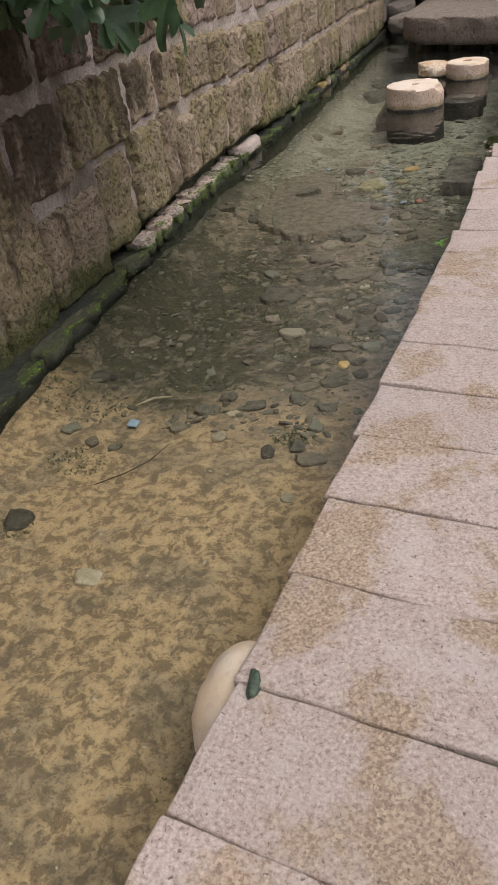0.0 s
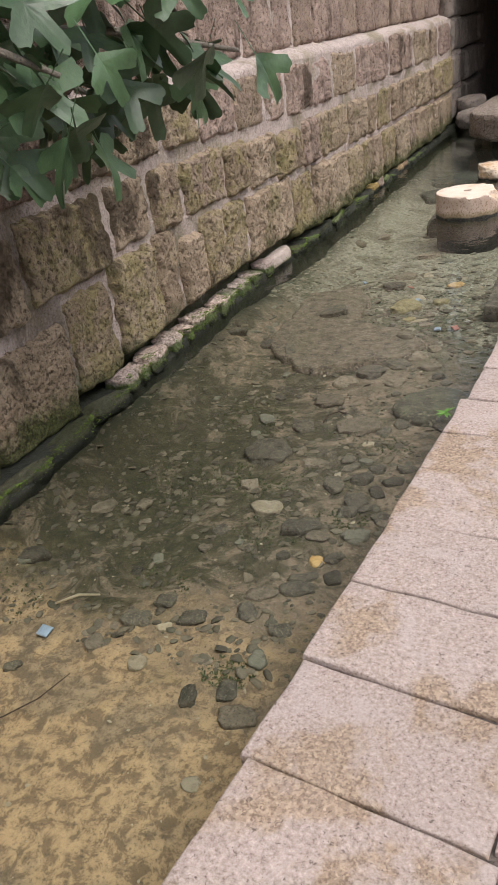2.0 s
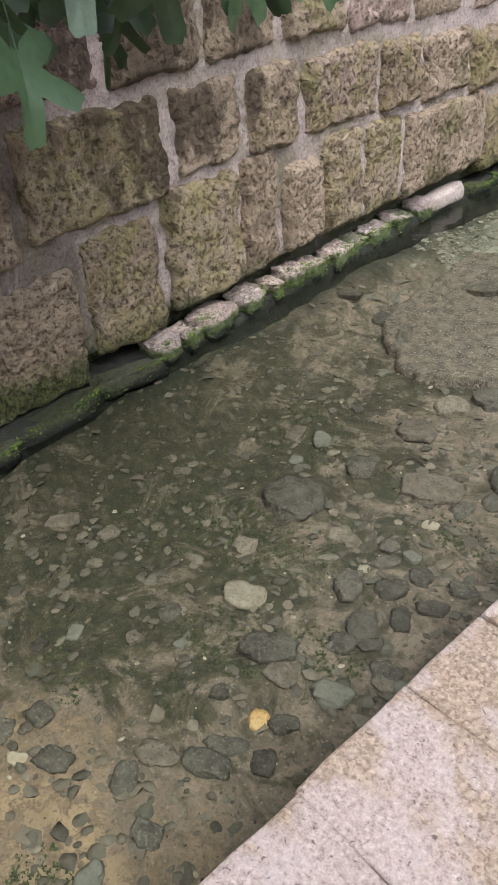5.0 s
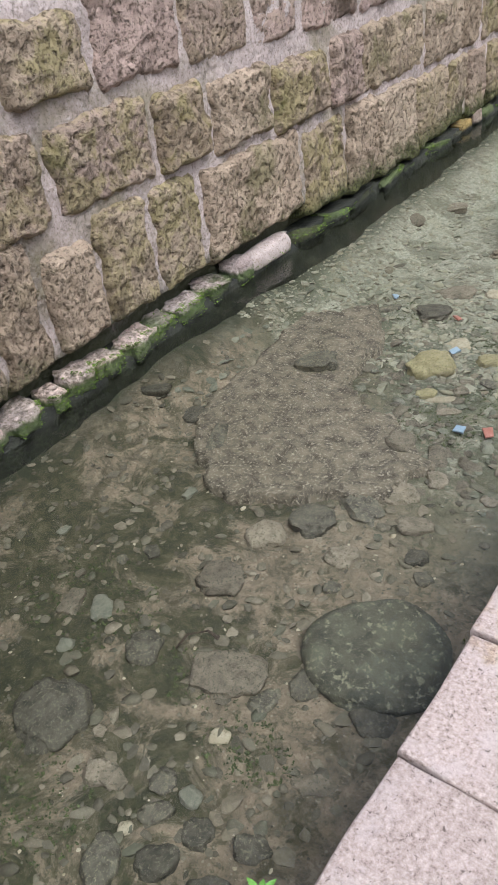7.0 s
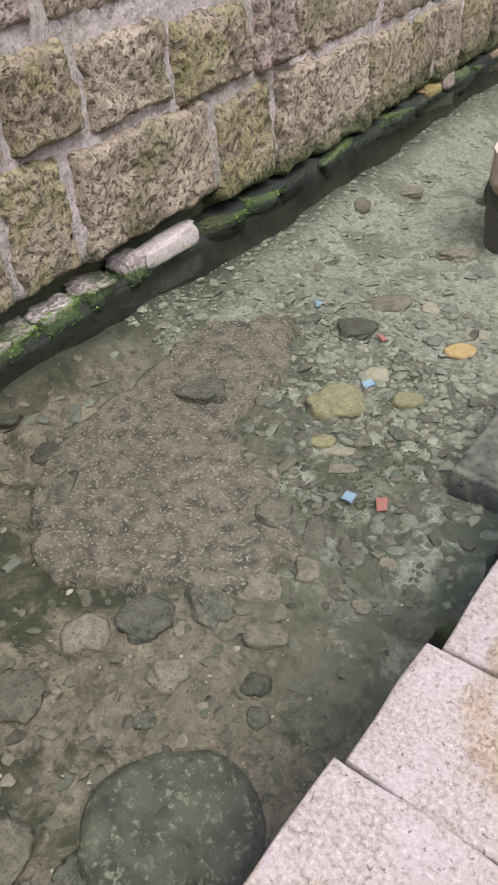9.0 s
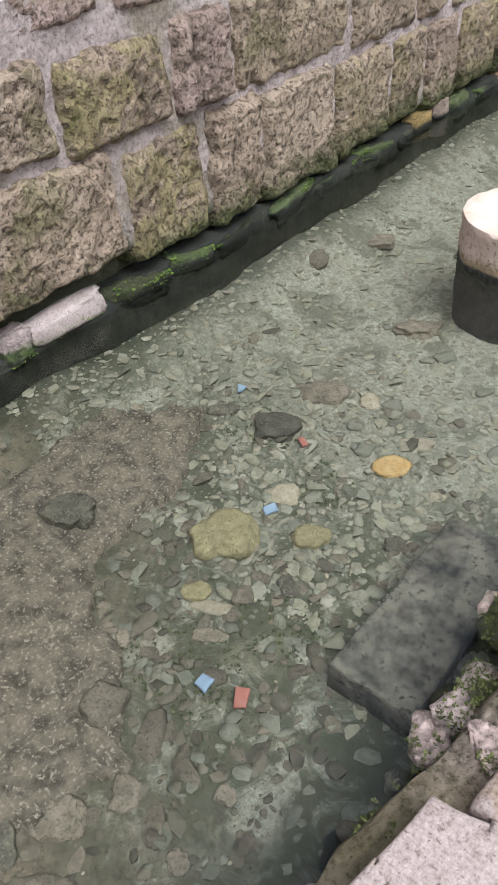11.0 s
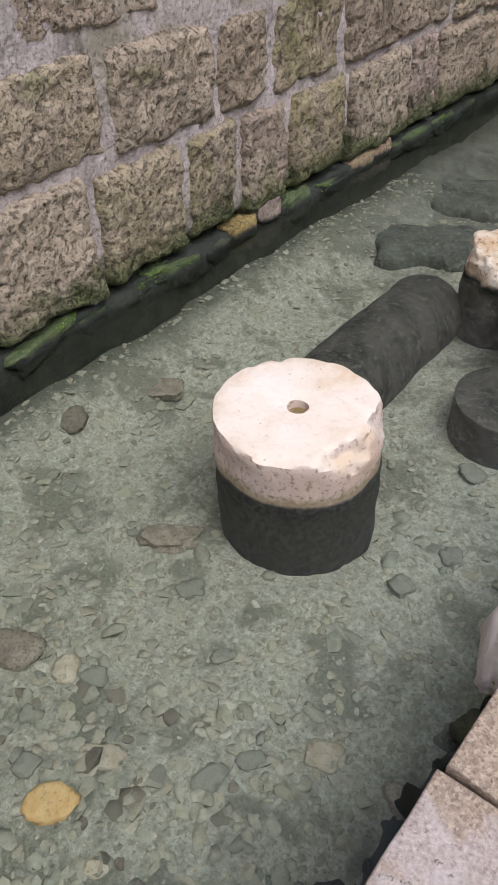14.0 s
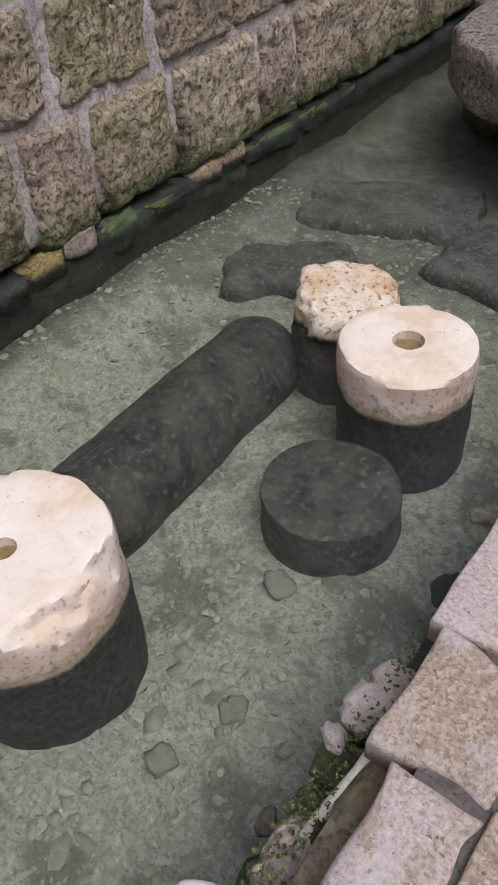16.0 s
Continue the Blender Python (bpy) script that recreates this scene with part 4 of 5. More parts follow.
thing("root", tube("root", [(-0.165, 7.93, -0.17), (-0.14, 8.02, -0.12), (-0.12, 8.12, -0.09), (-0.115, 8.22, -0.06), (-0.115, 8.34, -0.04)], [0.008, 0.015, 0.016, 0.014, 0.008], M_ROOT, 10), label="bleached root lying along the quay foot", category="root")
for k in range(120):
    y = rng.choice((rng.uniform(4.9, 9.2), rng.uniform(6.3, 8.6), rng.uniform(6.3, 8.0), rng.uniform(5.2, 6.1)))
    s = rng.uniform(0.03, 0.085)
    m = rng.choice((M_DARK, M_BASE, M_BASE, M_BROWN) if y > 6.3 else (M_DARK, M_BROWN, M_BASE, M_FOOT))
    thing("foot_rubble", stone_mesh("foot_rubble", s, s * rng.uniform(0.8, 1.7), s * 0.8, m, 330 + k, 3, 0.35), pose(edge_x(y) - rng.uniform(-0.06, 0.09), y, -0.3 + rng.uniform(-0.04, 0.08), 0, 0, rng.uniform(0, 180)), "dark mossy rubble stone at the quay foot", "stone", "rubble at the quay foot")
MOSSY = []
for k in range(30):
    if k < 20:
        x, y, s = rng.uniform(-0.28, -0.1), rng.uniform(5.42, 6.4), rng.uniform(0.05, 0.12)
    else:
        x, y, s = rng.uniform(-0.2, -0.08), rng.uniform(7.85, 8.4), rng.uniform(0.05, 0.1)
    z = -0.045 - 0.9 * max(0, -0.12 - x) - (0.08 if k >= 20 else 0)
    m = M_FOOT if rng.random() < 0.65 else M_BASE
    me = stone_mesh("rubble_stone", s, s * rng.uniform(1.0, 1.6), s * 0.6, m, 700 + k, 4 if s > 0.1 else 3, 0.4, 0.5, 0.75, 0.06)
    at = pose(x, y, z, rng.uniform(-12, 12), rng.uniform(-15, 5), rng.uniform(-30, 30))
    for v in me.vertices:
        w = at @ v.co
        if w.z > -0.24 and (at.to_3x3() @ v.normal).z > 0.1 and noise.noise(w * 7) > 0.0:
            MOSSY.append(w)
    thing("rubble_stone", me, at, ("pale" if m is M_FOOT else "dark") + " rubble stone with olive moss where edge slabs are missing", "stone", "rubble in the broken quay edge")
pieces = [tuft(w, rng.uniform(0.004, 0.010), 6, rng) for w in MOSSY]
for _ in range(900):
    y = rng.choice((rng.gauss(5.6, 0.25), rng.gauss(8.1, 0.3), rng.uniform(0.5, 9)))
    pieces.append(tuft((edge_x(y) - rng.uniform(-0.03, 0.03), y, -0.03 - rng.uniform(0.0, 0.17)), rng.uniform(0.004, 0.009), 6, rng))
thing("moss", joined("quay_moss", pieces, M_OLIVE), label="olive moss clinging to the quay side", category="moss", kind="stuff")


def blade(length, width, droop, n=6):
    vs, fs = [], []
    for i in range(n + 1):
        s = i / n
        w = width * math.sin(math.pi * min(1, s * 0.95 + 0.05)) * 0.5
        z = length * 0.5 * s - droop * s * s
        vs += [(-w, length * s, z), (0, length * s, z - w * 0.4), (w, length * s, z)]
        if i:
            o = 3 * i
            fs += [(o - 3, o - 2, o + 1, o), (o - 2, o - 1, o + 2, o + 1)]
    return vs, fs


weed = tagged(new("weed"), "small bright green weed growing from the quay edge", "plant")
weed.matrix_world = pose(-0.375, 3.73, -0.01)
for k in range(9):
    vs, fs = blade(rng.uniform(0.025, 0.058), 0.013, 0.02)
    part("leaf", mesh_from("leaf", vs, fs, M_WEED), weed, pose(-0.375, 3.73, -0.01, rng.uniform(-10, 25), 0, 40 * k + rng.uniform(-17, 17)))


# ---- column drums ----
def drum_mesh(name, rx, ry, z0, z1, hole, material, seed, lump=0.03, bevel=0.03, facets=()):
    """A worn drum with a bored top; facets are (angle, tilt, bite) where the rim has broken away."""
    n, off = 96, Vector((seed * 1.9, seed * 0.7, 0))
    h = z1 - z0
    prof = []
    if hole:
        prof += [(0.0, -0.07), (hole * 0.9, -0.07), (hole * 0.96, -0.02), (hole * 1.06, -0.003)]
    else:
        prof += [(0.0, 0.0), (0.03, 0.0)]
    inner = max(hole * 1.3, 0.05)
    m = 9
    prof += [(inner + (rx - bevel * 1.2 - inner) * i / m, 0.0) for i in range(1, m + 1)]
    prof += [(rx - bevel * 0.6, -0.004), (rx - bevel * 0.22, -bevel * 0.3), (rx, -bevel)]
    k = max(6, round((h - bevel) / 0.018))
    prof += [(rx, -bevel - (h - bevel) * (i + 1) / k) for i in range(k)]
    cuts = []
    for an, tilt, bite in facets:
        a, e = math.radians(an), math.radians(tilt)
        d = Vector((math.cos(a) * math.cos(e), math.sin(a) * math.cos(e), math.sin(e)))
        cuts.append((d, rx * math.cos(e) - bite))
    verts, faces = [], []
    for r, dz in prof:
        for i in range(n):
            an = 2 * math.pi * i / n
            c = Vector((math.cos(an), math.sin(an), 0))
            q = c * 1.4 + Vector((0, 0, dz * 6)) + off
            far = min(1, r / rx) ** 3
            rr = r * (1 + far * (lump * noise.noise(q) + lump * 0.8 * noise.noise(q * 2.6) + 0.3 * lump * noise.noise(q * 9)))
            p = Vector((c.x * rr, c.y * rr * ry / rx, dz))
            rugged = 0.017 * noise.noise(p * 15 + off) + 0.007 * noise.noise(p * 50 + off)
            if r > hole * 1.2:
                for d, limit in cuts:
                    over = p.dot(d) - limit - rugged
                    if over > 0:
                        p -= d * over
            p.z += z1 + 0.004 * noise.noise(p * 14 + off) + 0.003 * noise.noise(p * 40 + off)
            verts.append(p)
    for j in range(len(prof) - 1):
        for i in range(n):
            a, b = j * n + i, j * n + (i + 1) % n
            faces.append((a, a + n, b + n, b))
    me = mesh_from(name, verts, faces, material)
    me.set_sharp_from_angle(angle=radians(32))
    return me


def drum(name, x, y, rx, ry, top, hole, material, seed, label, turn=0, **kw):
    low = bed_z(y) - 0.04
    me = drum_mesh(name, rx, ry, low - top, 0.0, hole, material, seed, **kw)
    ob = thing(name, me, pose(x, y, top, 0, 0, turn), label, "column drum", "old column drums in the stream")
    if hole:
        disc = [(hole * 0.97 * math.cos(k * math.pi / 12), hole * 0.97 * math.sin(k * math.pi / 12), 0.0) for k in range(24)]
        part("silt_fill", mesh_from("silt_fill", disc, [tuple(range(24))], M_FILL), ob, pose(x, y, top - 0.03), "wet ochre silt in the bored hole")


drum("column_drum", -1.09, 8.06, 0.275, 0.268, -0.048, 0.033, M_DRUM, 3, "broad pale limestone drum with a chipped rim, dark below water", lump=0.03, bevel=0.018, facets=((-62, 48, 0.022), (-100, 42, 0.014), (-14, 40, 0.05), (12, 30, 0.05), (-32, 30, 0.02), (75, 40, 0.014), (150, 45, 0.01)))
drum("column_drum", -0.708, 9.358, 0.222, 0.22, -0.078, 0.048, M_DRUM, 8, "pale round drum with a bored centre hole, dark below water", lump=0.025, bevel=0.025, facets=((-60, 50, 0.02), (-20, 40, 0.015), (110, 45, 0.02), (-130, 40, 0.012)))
drum("column_drum", -0.715, 8.93, 0.225, 0.22, -0.375, 0.0, M_SUNK, 11, "sunken dark drum wholly under water", lump=0.03, bevel=0.02, facets=((-80, 45, 0.015), (40, 40, 0.02)))
thing("column_stump", drum_mesh("column_stump", 0.19, 0.18, -0.35, 0.0, 0.0, M_SUNK, 14, 0.06, 0.03), pose(-1.085, 9.575, -0.245), "dark sunken stump carrying a rough rock", "column drum")
thing("rough_rock", stone_mesh("rough_rock", 0.36, 0.34, 0.24, M_ROUGH, 321, 4, 0.2, 0.6, 0.8, 0.1), pose(-1.085, 9.575, -0.2, 6, 4, 30), "rough cream rock with brown pits on a sunken stump", "stone")


def column_mesh():
    n, m = 40, 30
    verts, faces = [], []
    for j in range(m + 1):
        yy = -0.5 + j / m
        ends = 1 - 0.12 * max(0, abs(yy) - 0.46) / 0.04
        for i in range(n):
            an = 2 * math.pi * i / n
            q = Vector((math.cos(an), math.sin(an), yy * 4))
            r = 0.2 * ends * (1 + 0.04 * noise.noise(q * 1.2) + 0.03 * noise.noise(q * 4))
            verts.append((r * math.cos(an), yy * 1.12, r * math.sin(an) * 0.9))
    for j in range(m):
        for i in range(n):
            a, b = j * n + i, j * n + (i + 1) % n
            faces.append((a, b, b + n, a + n))
    faces += [tuple(range(n)), tuple(m * n + i for i in range(n - 1, -1, -1))]
    return mesh_from("fallen_column", verts, faces, M_SUNK)


thing("fallen_column", column_mesh(), pose(-1.375, 8.96, -0.5, 0, 0, 2), "dark column shaft lying under water on the bed", "column")
for k, (x, y, a, b, h, turn) in enumerate(((-1.72, 10.1, 0.62, 0.42, -0.475, 32), (-1.6, 10.85, 0.9, 0.5, -0.475, 20), (-0.85, 10.6, 0.6, 0.5, -0.47, -10))):
    me = block_mesh("sunken_slab", a, b, 0.2, M_SILTED, 0.04, 0.05, 0.02, 0.005, 0.06, 400 + k, 4)
    thing("sunken_slab", me, pose(x, y, h, 0, 0, turn), "dark stone slab lying under water", "stone slab", "sunken slabs in the stream")
me = block_mesh("sunken_beam", 0.25, 0.66, 0.16, M_BEAM, 0.02, 0.012, 0.005, 0.006, 0.008, 410, 9)
thing("sunken_beam", me, pose(-0.475, 6.32, -0.375, 0, 3, 1), "dark squared stone beam under water beside the quay", "stone beam")


# ---- gritty slab on the bed ----
CRUST_RIM = [Vector(p) for p in ((-1.70, 6.62), (-1.50, 6.36), (-1.48, 6.1), (-1.40, 5.84), (-1.3, 5.74), (-1.07, 5.64), (-0.86, 5.52), (-0.9, 5.26), (-1.18, 5.06), (-1.43, 4.93), (-1.66, 5.06), (-1.92, 5.4), (-1.95, 5.95), (-2.0, 6.36))]


def within(rim, px, py):
    """Whether a point lies inside a closed outline."""
    hit = False
    for a, b in zip(rim, rim[1:] + rim[:1]):
        if (a.y > py) != (b.y > py) and px < a.x + (py - a.y) * (b.x - a.x) / (b.y - a.y):
            hit = not hit
    return hit


def crust_mesh():
    """A flat broken sheet of concrete with a ragged outline."""
    rim = CRUST_RIM
    outer = []
    for i, p in enumerate(rim):
        q = rim[(i + 1) % len(rim)]
        for s in range(8):
            c = p.lerp(q, s / 8)
            w = noise.noise_vector(Vector((c.x * 6, c.y * 6, 4))) * 0.05 + noise.noise_vector(Vector((c.x * 17, c.y * 17, 4))) * 0.025
            outer.append(Vector((c.x + w.x, c.y + w.y)))
    cell = 0.016
    x0, y0, nx, ny = -2.15, 4.8, 88, 122
    keep = {(i, j) for j in range(ny) for i in range(nx) if within(outer, x0 + (i + 0.5) * cell, y0 + (j + 0.5) * cell)}
    index, verts, faces = {}, [], []

    def corner(i, j, low):
        if (i, j, low) not in index:
            px, py = x0 + i * cell, y0 + j * cell
            q = Vector((px, py, 1))
            w = noise.noise_vector(q * 31) * 0.007
            z = -0.425 - 0.02 * (py - 5.6) + 0.012 * noise.noise(q * 5) + 0.007 * noise.noise(q * 17) + 0.002 * noise.noise(q * 41)
            index[(i, j, low)] = len(verts)
            verts.append((px + w.x, py + w.y, z - (0.12 if low else 0)))
        return index[(i, j, low)]

    for i, j in keep:
        faces.append((corner(i, j, 0), corner(i, j + 1, 0), corner(i + 1, j + 1, 0), corner(i + 1, j, 0)))
        for di, dj, p, q in ((-1, 0, (0, 0), (0, 1)), (1, 0, (1, 1), (1, 0)), (0, 1, (0, 1), (1, 1)), (0, -1, (1, 0), (0, 0))):
            if (i + di, j + dj) not in keep:
                a, b = (i + p[0], j + p[1]), (i + q[0], j + q[1])
                faces.append((corner(*b, 0), corner(*a, 0), corner(*a, 1), corner(*b, 1)))
    return mesh_from("concrete_crust", verts, [f[::-1] for f in faces], M_CRUST)


thing("concrete_crust", crust_mesh(), label="flat broken sheet of gritty grey-brown concrete on the bed", category="concrete slab")

# ---- stones on the bed: x, y, two widths, turn ----
DARK_A = [(-1.09, 5.00, 0.17, 0.15, 29), (-0.97, 5.15, 0.20, 0.11, -30), (-0.73, 4.39, 0.11, 0.09, 31), (-0.51, 4.38, 0.12, 0.09, 31), (-0.87, 4.76, 0.06, 0.05, 30), (-0.69, 5.01, 0.08, 0.07, 29), (-0.63, 4.94, 0.06, 0.06, 29), (-1.23, 4.26, 0.10, 0.09, 31), (-1.68, 5.19, 0.07, 0.26, 26), (-1.92, 5.34, 0.10, 0.10, 26), (-2.12, 5.32, 0.15, 0.09, 26), (-1.64, 5.94, 0.20, 0.14, 25), (-0.84, 3.86, 0.09, 0.06, 34), (-0.72, 3.88, 0.08, 0.09, 33), (-0.76, 3.77, 0.10, 0.08, 34), (-0.87, 3.70, 0.09, 0.14, 33), (-0.62, 3.79, 0.10, 0.06, 34), (-0.67, 3.69, 0.06, 0.10, 34), (-0.59, 3.92, 0.09, 0.07, 34)]
DARK_B = [(-0.73, 3.58, 0.10, 0.11, 34), (-1.29, 3.92, 0.20, 0.24, 32), (-1.22, 4.23, 0.11, 0.11, 32), (-0.59, 3.50, 0.09, 0.09, 42), (-0.69, 3.19, 0.08, 0.06, 42), (-0.76, 3.04, 0.11, 0.06, 42), (-0.66, 3.07, 0.07, 0.07, 41), (-0.89, 2.80, 0.07, 0.09, 42), (-0.89, 3.34, 0.16, 0.11, 41), (-0.74, 3.50, 0.08, 0.08, 42), (-0.89, 3.14, 0.06, 0.05, 41), (-0.74, 2.75, 0.08, 0.07, 25), (-0.80, 2.45, 0.07, 0.10, 27), (-0.91, 2.39, 0.06, 0.10, 28), (-0.76, 2.97, 0.13, 0.07, 25), (-1.92, 2.85, 0.15, 0.10, 23), (-1.07, 2.71, 0.11, 0.07, 25), (-1.27, 2.66, 0.12, 0.08, 25)]
DARK_C = [(-1.75, 1.80, 0.12, 0.12, 10), (-1.43, 6.77, 0.18, 0.14, 38), (-1.67, 6.72, 0.14, 0.07, 38), (-0.60, 4.575, 0.42, 0.41, 30)]
BROWN = [(-1.22, 4.61, 0.17, 0.16, 29), (-0.96, 4.30, 0.22, 0.18, 31), (-1.20, 4.86, 0.13, 0.12, 29), (-0.91, 4.90, 0.12, 0.09, 29), (-1.01, 5.54, 0.12, 0.13, 27), (-0.86, 5.56, 0.08, 0.16, 27), (-0.89, 5.28, 0.15, 0.11, 28), (-0.8, 5.43, 0.08, 0.09, 28), (-0.77, 5.16, 0.14, 0.10, 29), (-1.04, 3.86, 0.10, 0.08, 33), (-0.55, 4.14, 0.12, 0.06, 33), (-0.88, 2.90, 0.11, 0.08, 25), (-0.97, 5.90, 0.12, 0.05, 38), (-1.43, 7.06, 0.19, 0.13, 37), (-1.36, 7.7, 0.21, 0.12, 40), (-2.05, 7.86, 0.10, 0.14, 41), (-1.95, 8.27, 0.16, 0.12, 39)]
PALE = [(-1.09, 3.45, 0.13, 0.13, 38), (-1.16, 2.47, 0.07, 0.08, 26), (-1.15, 2.65, 0.06, 0.04, 26), (-1.32, 1.58, 0.12, 0.08, 11), (-0.74, 2.10, 0.06, 0.05, 9), (-1.24, 7.13, 0.09, 0.10, 37), (-0.95, 7.02, 0.13, 0.08, 38), (-1.17, 6.5, 0.12, 0.10, 38), (-0.55, 5.91, 0.04, 0.03, 39), (-1.03, 5.98, 0.13, 0.05, 26), (-0.84, 4.12, 0.06, 0.05, 32), (-0.88, 3.79, 0.04, 0.04, 33), (-0.75, 6.82, 0.07, 0.04, 41), (-0.50, 7.41, 0.10, 0.09, 41)]
YELLOW = [(-1.19, 6.21, 0.22, 0.20, 38), (-0.97, 6.39, 0.13, 0.10, 38), (-1.11, 5.99, 0.09, 0.07, 38)]
ORANGE = [(-0.96, 6.85, 0.15, 0.10, 38), (-0.75, 3.15, 0.06, 0.06, 42)]


def bed_stones(rows, name, m, label, tall):
    for x, y, a, b, turn in rows:
        global seed
        seed += 1
        s = min(a, b) * tall
        z = bed_height(x, y)
        if within(CRUST_RIM, x, y):
            z = max(z, -0.425)
        me = stone_mesh(name, a, b, s, m, seed, 4 if a > 0.15 else 3, 0.32 if a < 0.3 else 0.12, 0.5, 0.85 if a < 0.3 else 1.0, (0.02 if m in (M_PALE, M_ORANGE) else 0.07) if a < 0.3 else 0.012)
        thing(name, me, pose(x, y, z + s * (0.02 if a < 0.3 else 0.2), rng.uniform(-8, 8) if a < 0.3 else 0, rng.uniform(-8, 8) if a < 0.3 else 0, turn), label, "stone", label.split(" stone")[0] + " stones on the bed")


bed_stones(DARK_A + DARK_B + DARK_C[:3], "bed_stone", M_DARK, "dark rounded stone lying on the stream bed", 0.7)
bed_stones(DARK_C[3:], "round_slab", M_DISC, "large flat round dark stone with green algae, on the bed", 0.3)
bed_stones(BROWN, "bed_stone", M_BROWN, "brown silty stone lying on the stream bed", 0.6)
bed_stones(PALE, "bed_stone", M_PALE, "pale flat stone lying on the stream bed", 0.45)
bed_stones(YELLOW, "bed_stone", M_YELLOW, "yellow rough stone lying on the stream bed", 0.85)
bed_stones(ORANGE, "bed_stone", M_ORANGE, "orange flat stone lying on the stream bed", 0.5)
BITS = ((-0.86, 5.77, M_BLUE, "blue"), (-0.75, 5.80, M_RED, "red"), (-1.15, 6.40, M_BLUE, "blue"), (-1.57, 2.49, M_BLUE, "blue"), (-1.70, 6.87, M_BLUE, "blue"), (-1.29, 6.76, M_RED, "red"))
for k, (x, y, m, hue) in enumerate(BITS):
    me = block_mesh("litter_shard", (0.05, 0.042, 0.045, 0.02, 0.045, 0.035)[k], (0.036, 0.05, 0.05, 0.014, 0.04, 0.025)[k], 0.008, m, 0.01, 0.004, 0.008, 0.0, 0.03, 500 + k)
    thing("litter_shard", me, pose(x, y, bed_height(x, y) + 0.022, 6, -5, 30 * k), hue + " shard of litter among the gravel", "litter", "litter shards")
# loose dark pebbles
for k in range(70):
    y, x = rng.uniform(2.3, 8.9), rng.uniform(-1.95, -0.5)
    s = rng.uniform(0.035, 0.085)
    m = M_GREY if y > 6.8 else rng.choice((M_DARK, M_BROWN, M_BROWN, M_GREY))
    if within(CRUST_RIM, x, y):
        continue
    seed += 1
    thing("pebble", stone_mesh("pebble", s * rng.uniform(1, 1.6), s, s * 0.6, m, seed, 3, 0.4, 0.5, 0.75, 0.06), pose(x, y, bed_height(x, y) + s * 0.06, 0, 0, rng.uniform(0, 180)), "small worn pebble on the stream bed", "pebble", "pebbles on the bed")


def scatter(name, count, place_one, material, label):
    """Many angular flat chips as one mesh."""
    vs0, fs0 = BALLS[1]
    pieces = []
    for _ in range(count):
        x, y, s = place_one()
        z = bed_height(x, y)
        if within(CRUST_RIM, x, y):
            continue
        rot = Euler((rng.uniform(-0.3, 0.3), rng.uniform(-0.3, 0.3), rng.uniform(0, 6.3))).to_matrix()
        a, b, c = s * rng.uniform(0.8, 1.4), s * rng.uniform(0.6, 1.0), s * rng.uniform(0.2, 0.4)
        o = Vector((rng.uniform(0, 90), 0, 0))
        vs = []
        for v in vs0:
            k = 1 + 0.55 * noise.noise(v * 2.3 + o)
            vs.append(rot @ Vector((v.x * a * k, v.y * b * k, max(-0.5, min(0.6, v.z)) * c)) / 2 + Vector((x, y, z + c * 0.08)))
        pieces.append((vs, fs0))
    me = joined(name, pieces, material)
    me.set_sharp_from_angle(angle=radians(70))
    thing(name, me, label=label, category="gravel", kind="stuff")


def gravel_spot():
    y = 6.1 + 4.6 * rng.random() ** 1.1
    return rng.uniform(-2.24, -0.3), y, (0.011 + 0.05 * rng.random() ** 3.2) * (1 if y < 7.4 else 0.75)


scatter("gravel", 11000, gravel_spot, M_GRAVEL, "grey-green gravel covering the bed")
scatter("gravel", 4600, lambda: (rng.uniform(-2.2, -0.45), rng.uniform(2.5, 6.3), 0.008 + 0.05 * rng.random() ** 3), M_GRIT, "scattered brown grit on the silt")
scatter("gravel", 700, lambda: (rng.uniform(-2.1, -0.35), rng.uniform(5.3, 7.2), 0.02 + 0.05 * rng.random() ** 2.5), M_GREY, "darker gravel stones among the grey")
scatter("gravel", 240, lambda: (rng.uniform(-1.95, -0.35), rng.uniform(5.3, 6.9), 0.02 + 0.06 * rng.random() ** 2.5), M_BROWN, "brown gravel stones among the grey")
scatter("gravel", 420, lambda: (rng.uniform(-1.95, -0.35), rng.uniform(5.9, 8.3), 0.03 + 0.05 * rng.random() ** 2), M_GREEN, "flat greenish stones among the gravel")
scatter("gravel", 110, lambda: (rng.uniform(-1.95, -0.35), rng.uniform(5.4, 7.3), 0.035 + 0.06 * rng.random() ** 2), M_GRIT, "flat dark stones among the gravel")
scatter("gravel", 620, lambda: (rng.uniform(-2.0, -0.5), rng.choice((rng.uniform(0.6, 2.6), rng.uniform(2.6, 4.6), rng.uniform(4.6, 8), rng.uniform(4.6, 8))), 0.005 + 0.018 * rng.random() ** 2.5), M_PALE, "scattered pale chips on the bed")


def algae(x, y, size, n):
    pieces = []
    for _ in range(n):
        an, r = rng.uniform(0, 6.28), size * math.sqrt(rng.random())
        px, py = x + r * math.cos(an), y + r * math.sin(an) * 0.7
        pieces.append(tuft((px, py, bed_height(px, py)), rng.uniform(0.005, 0.013), 5, rng))
    return pieces


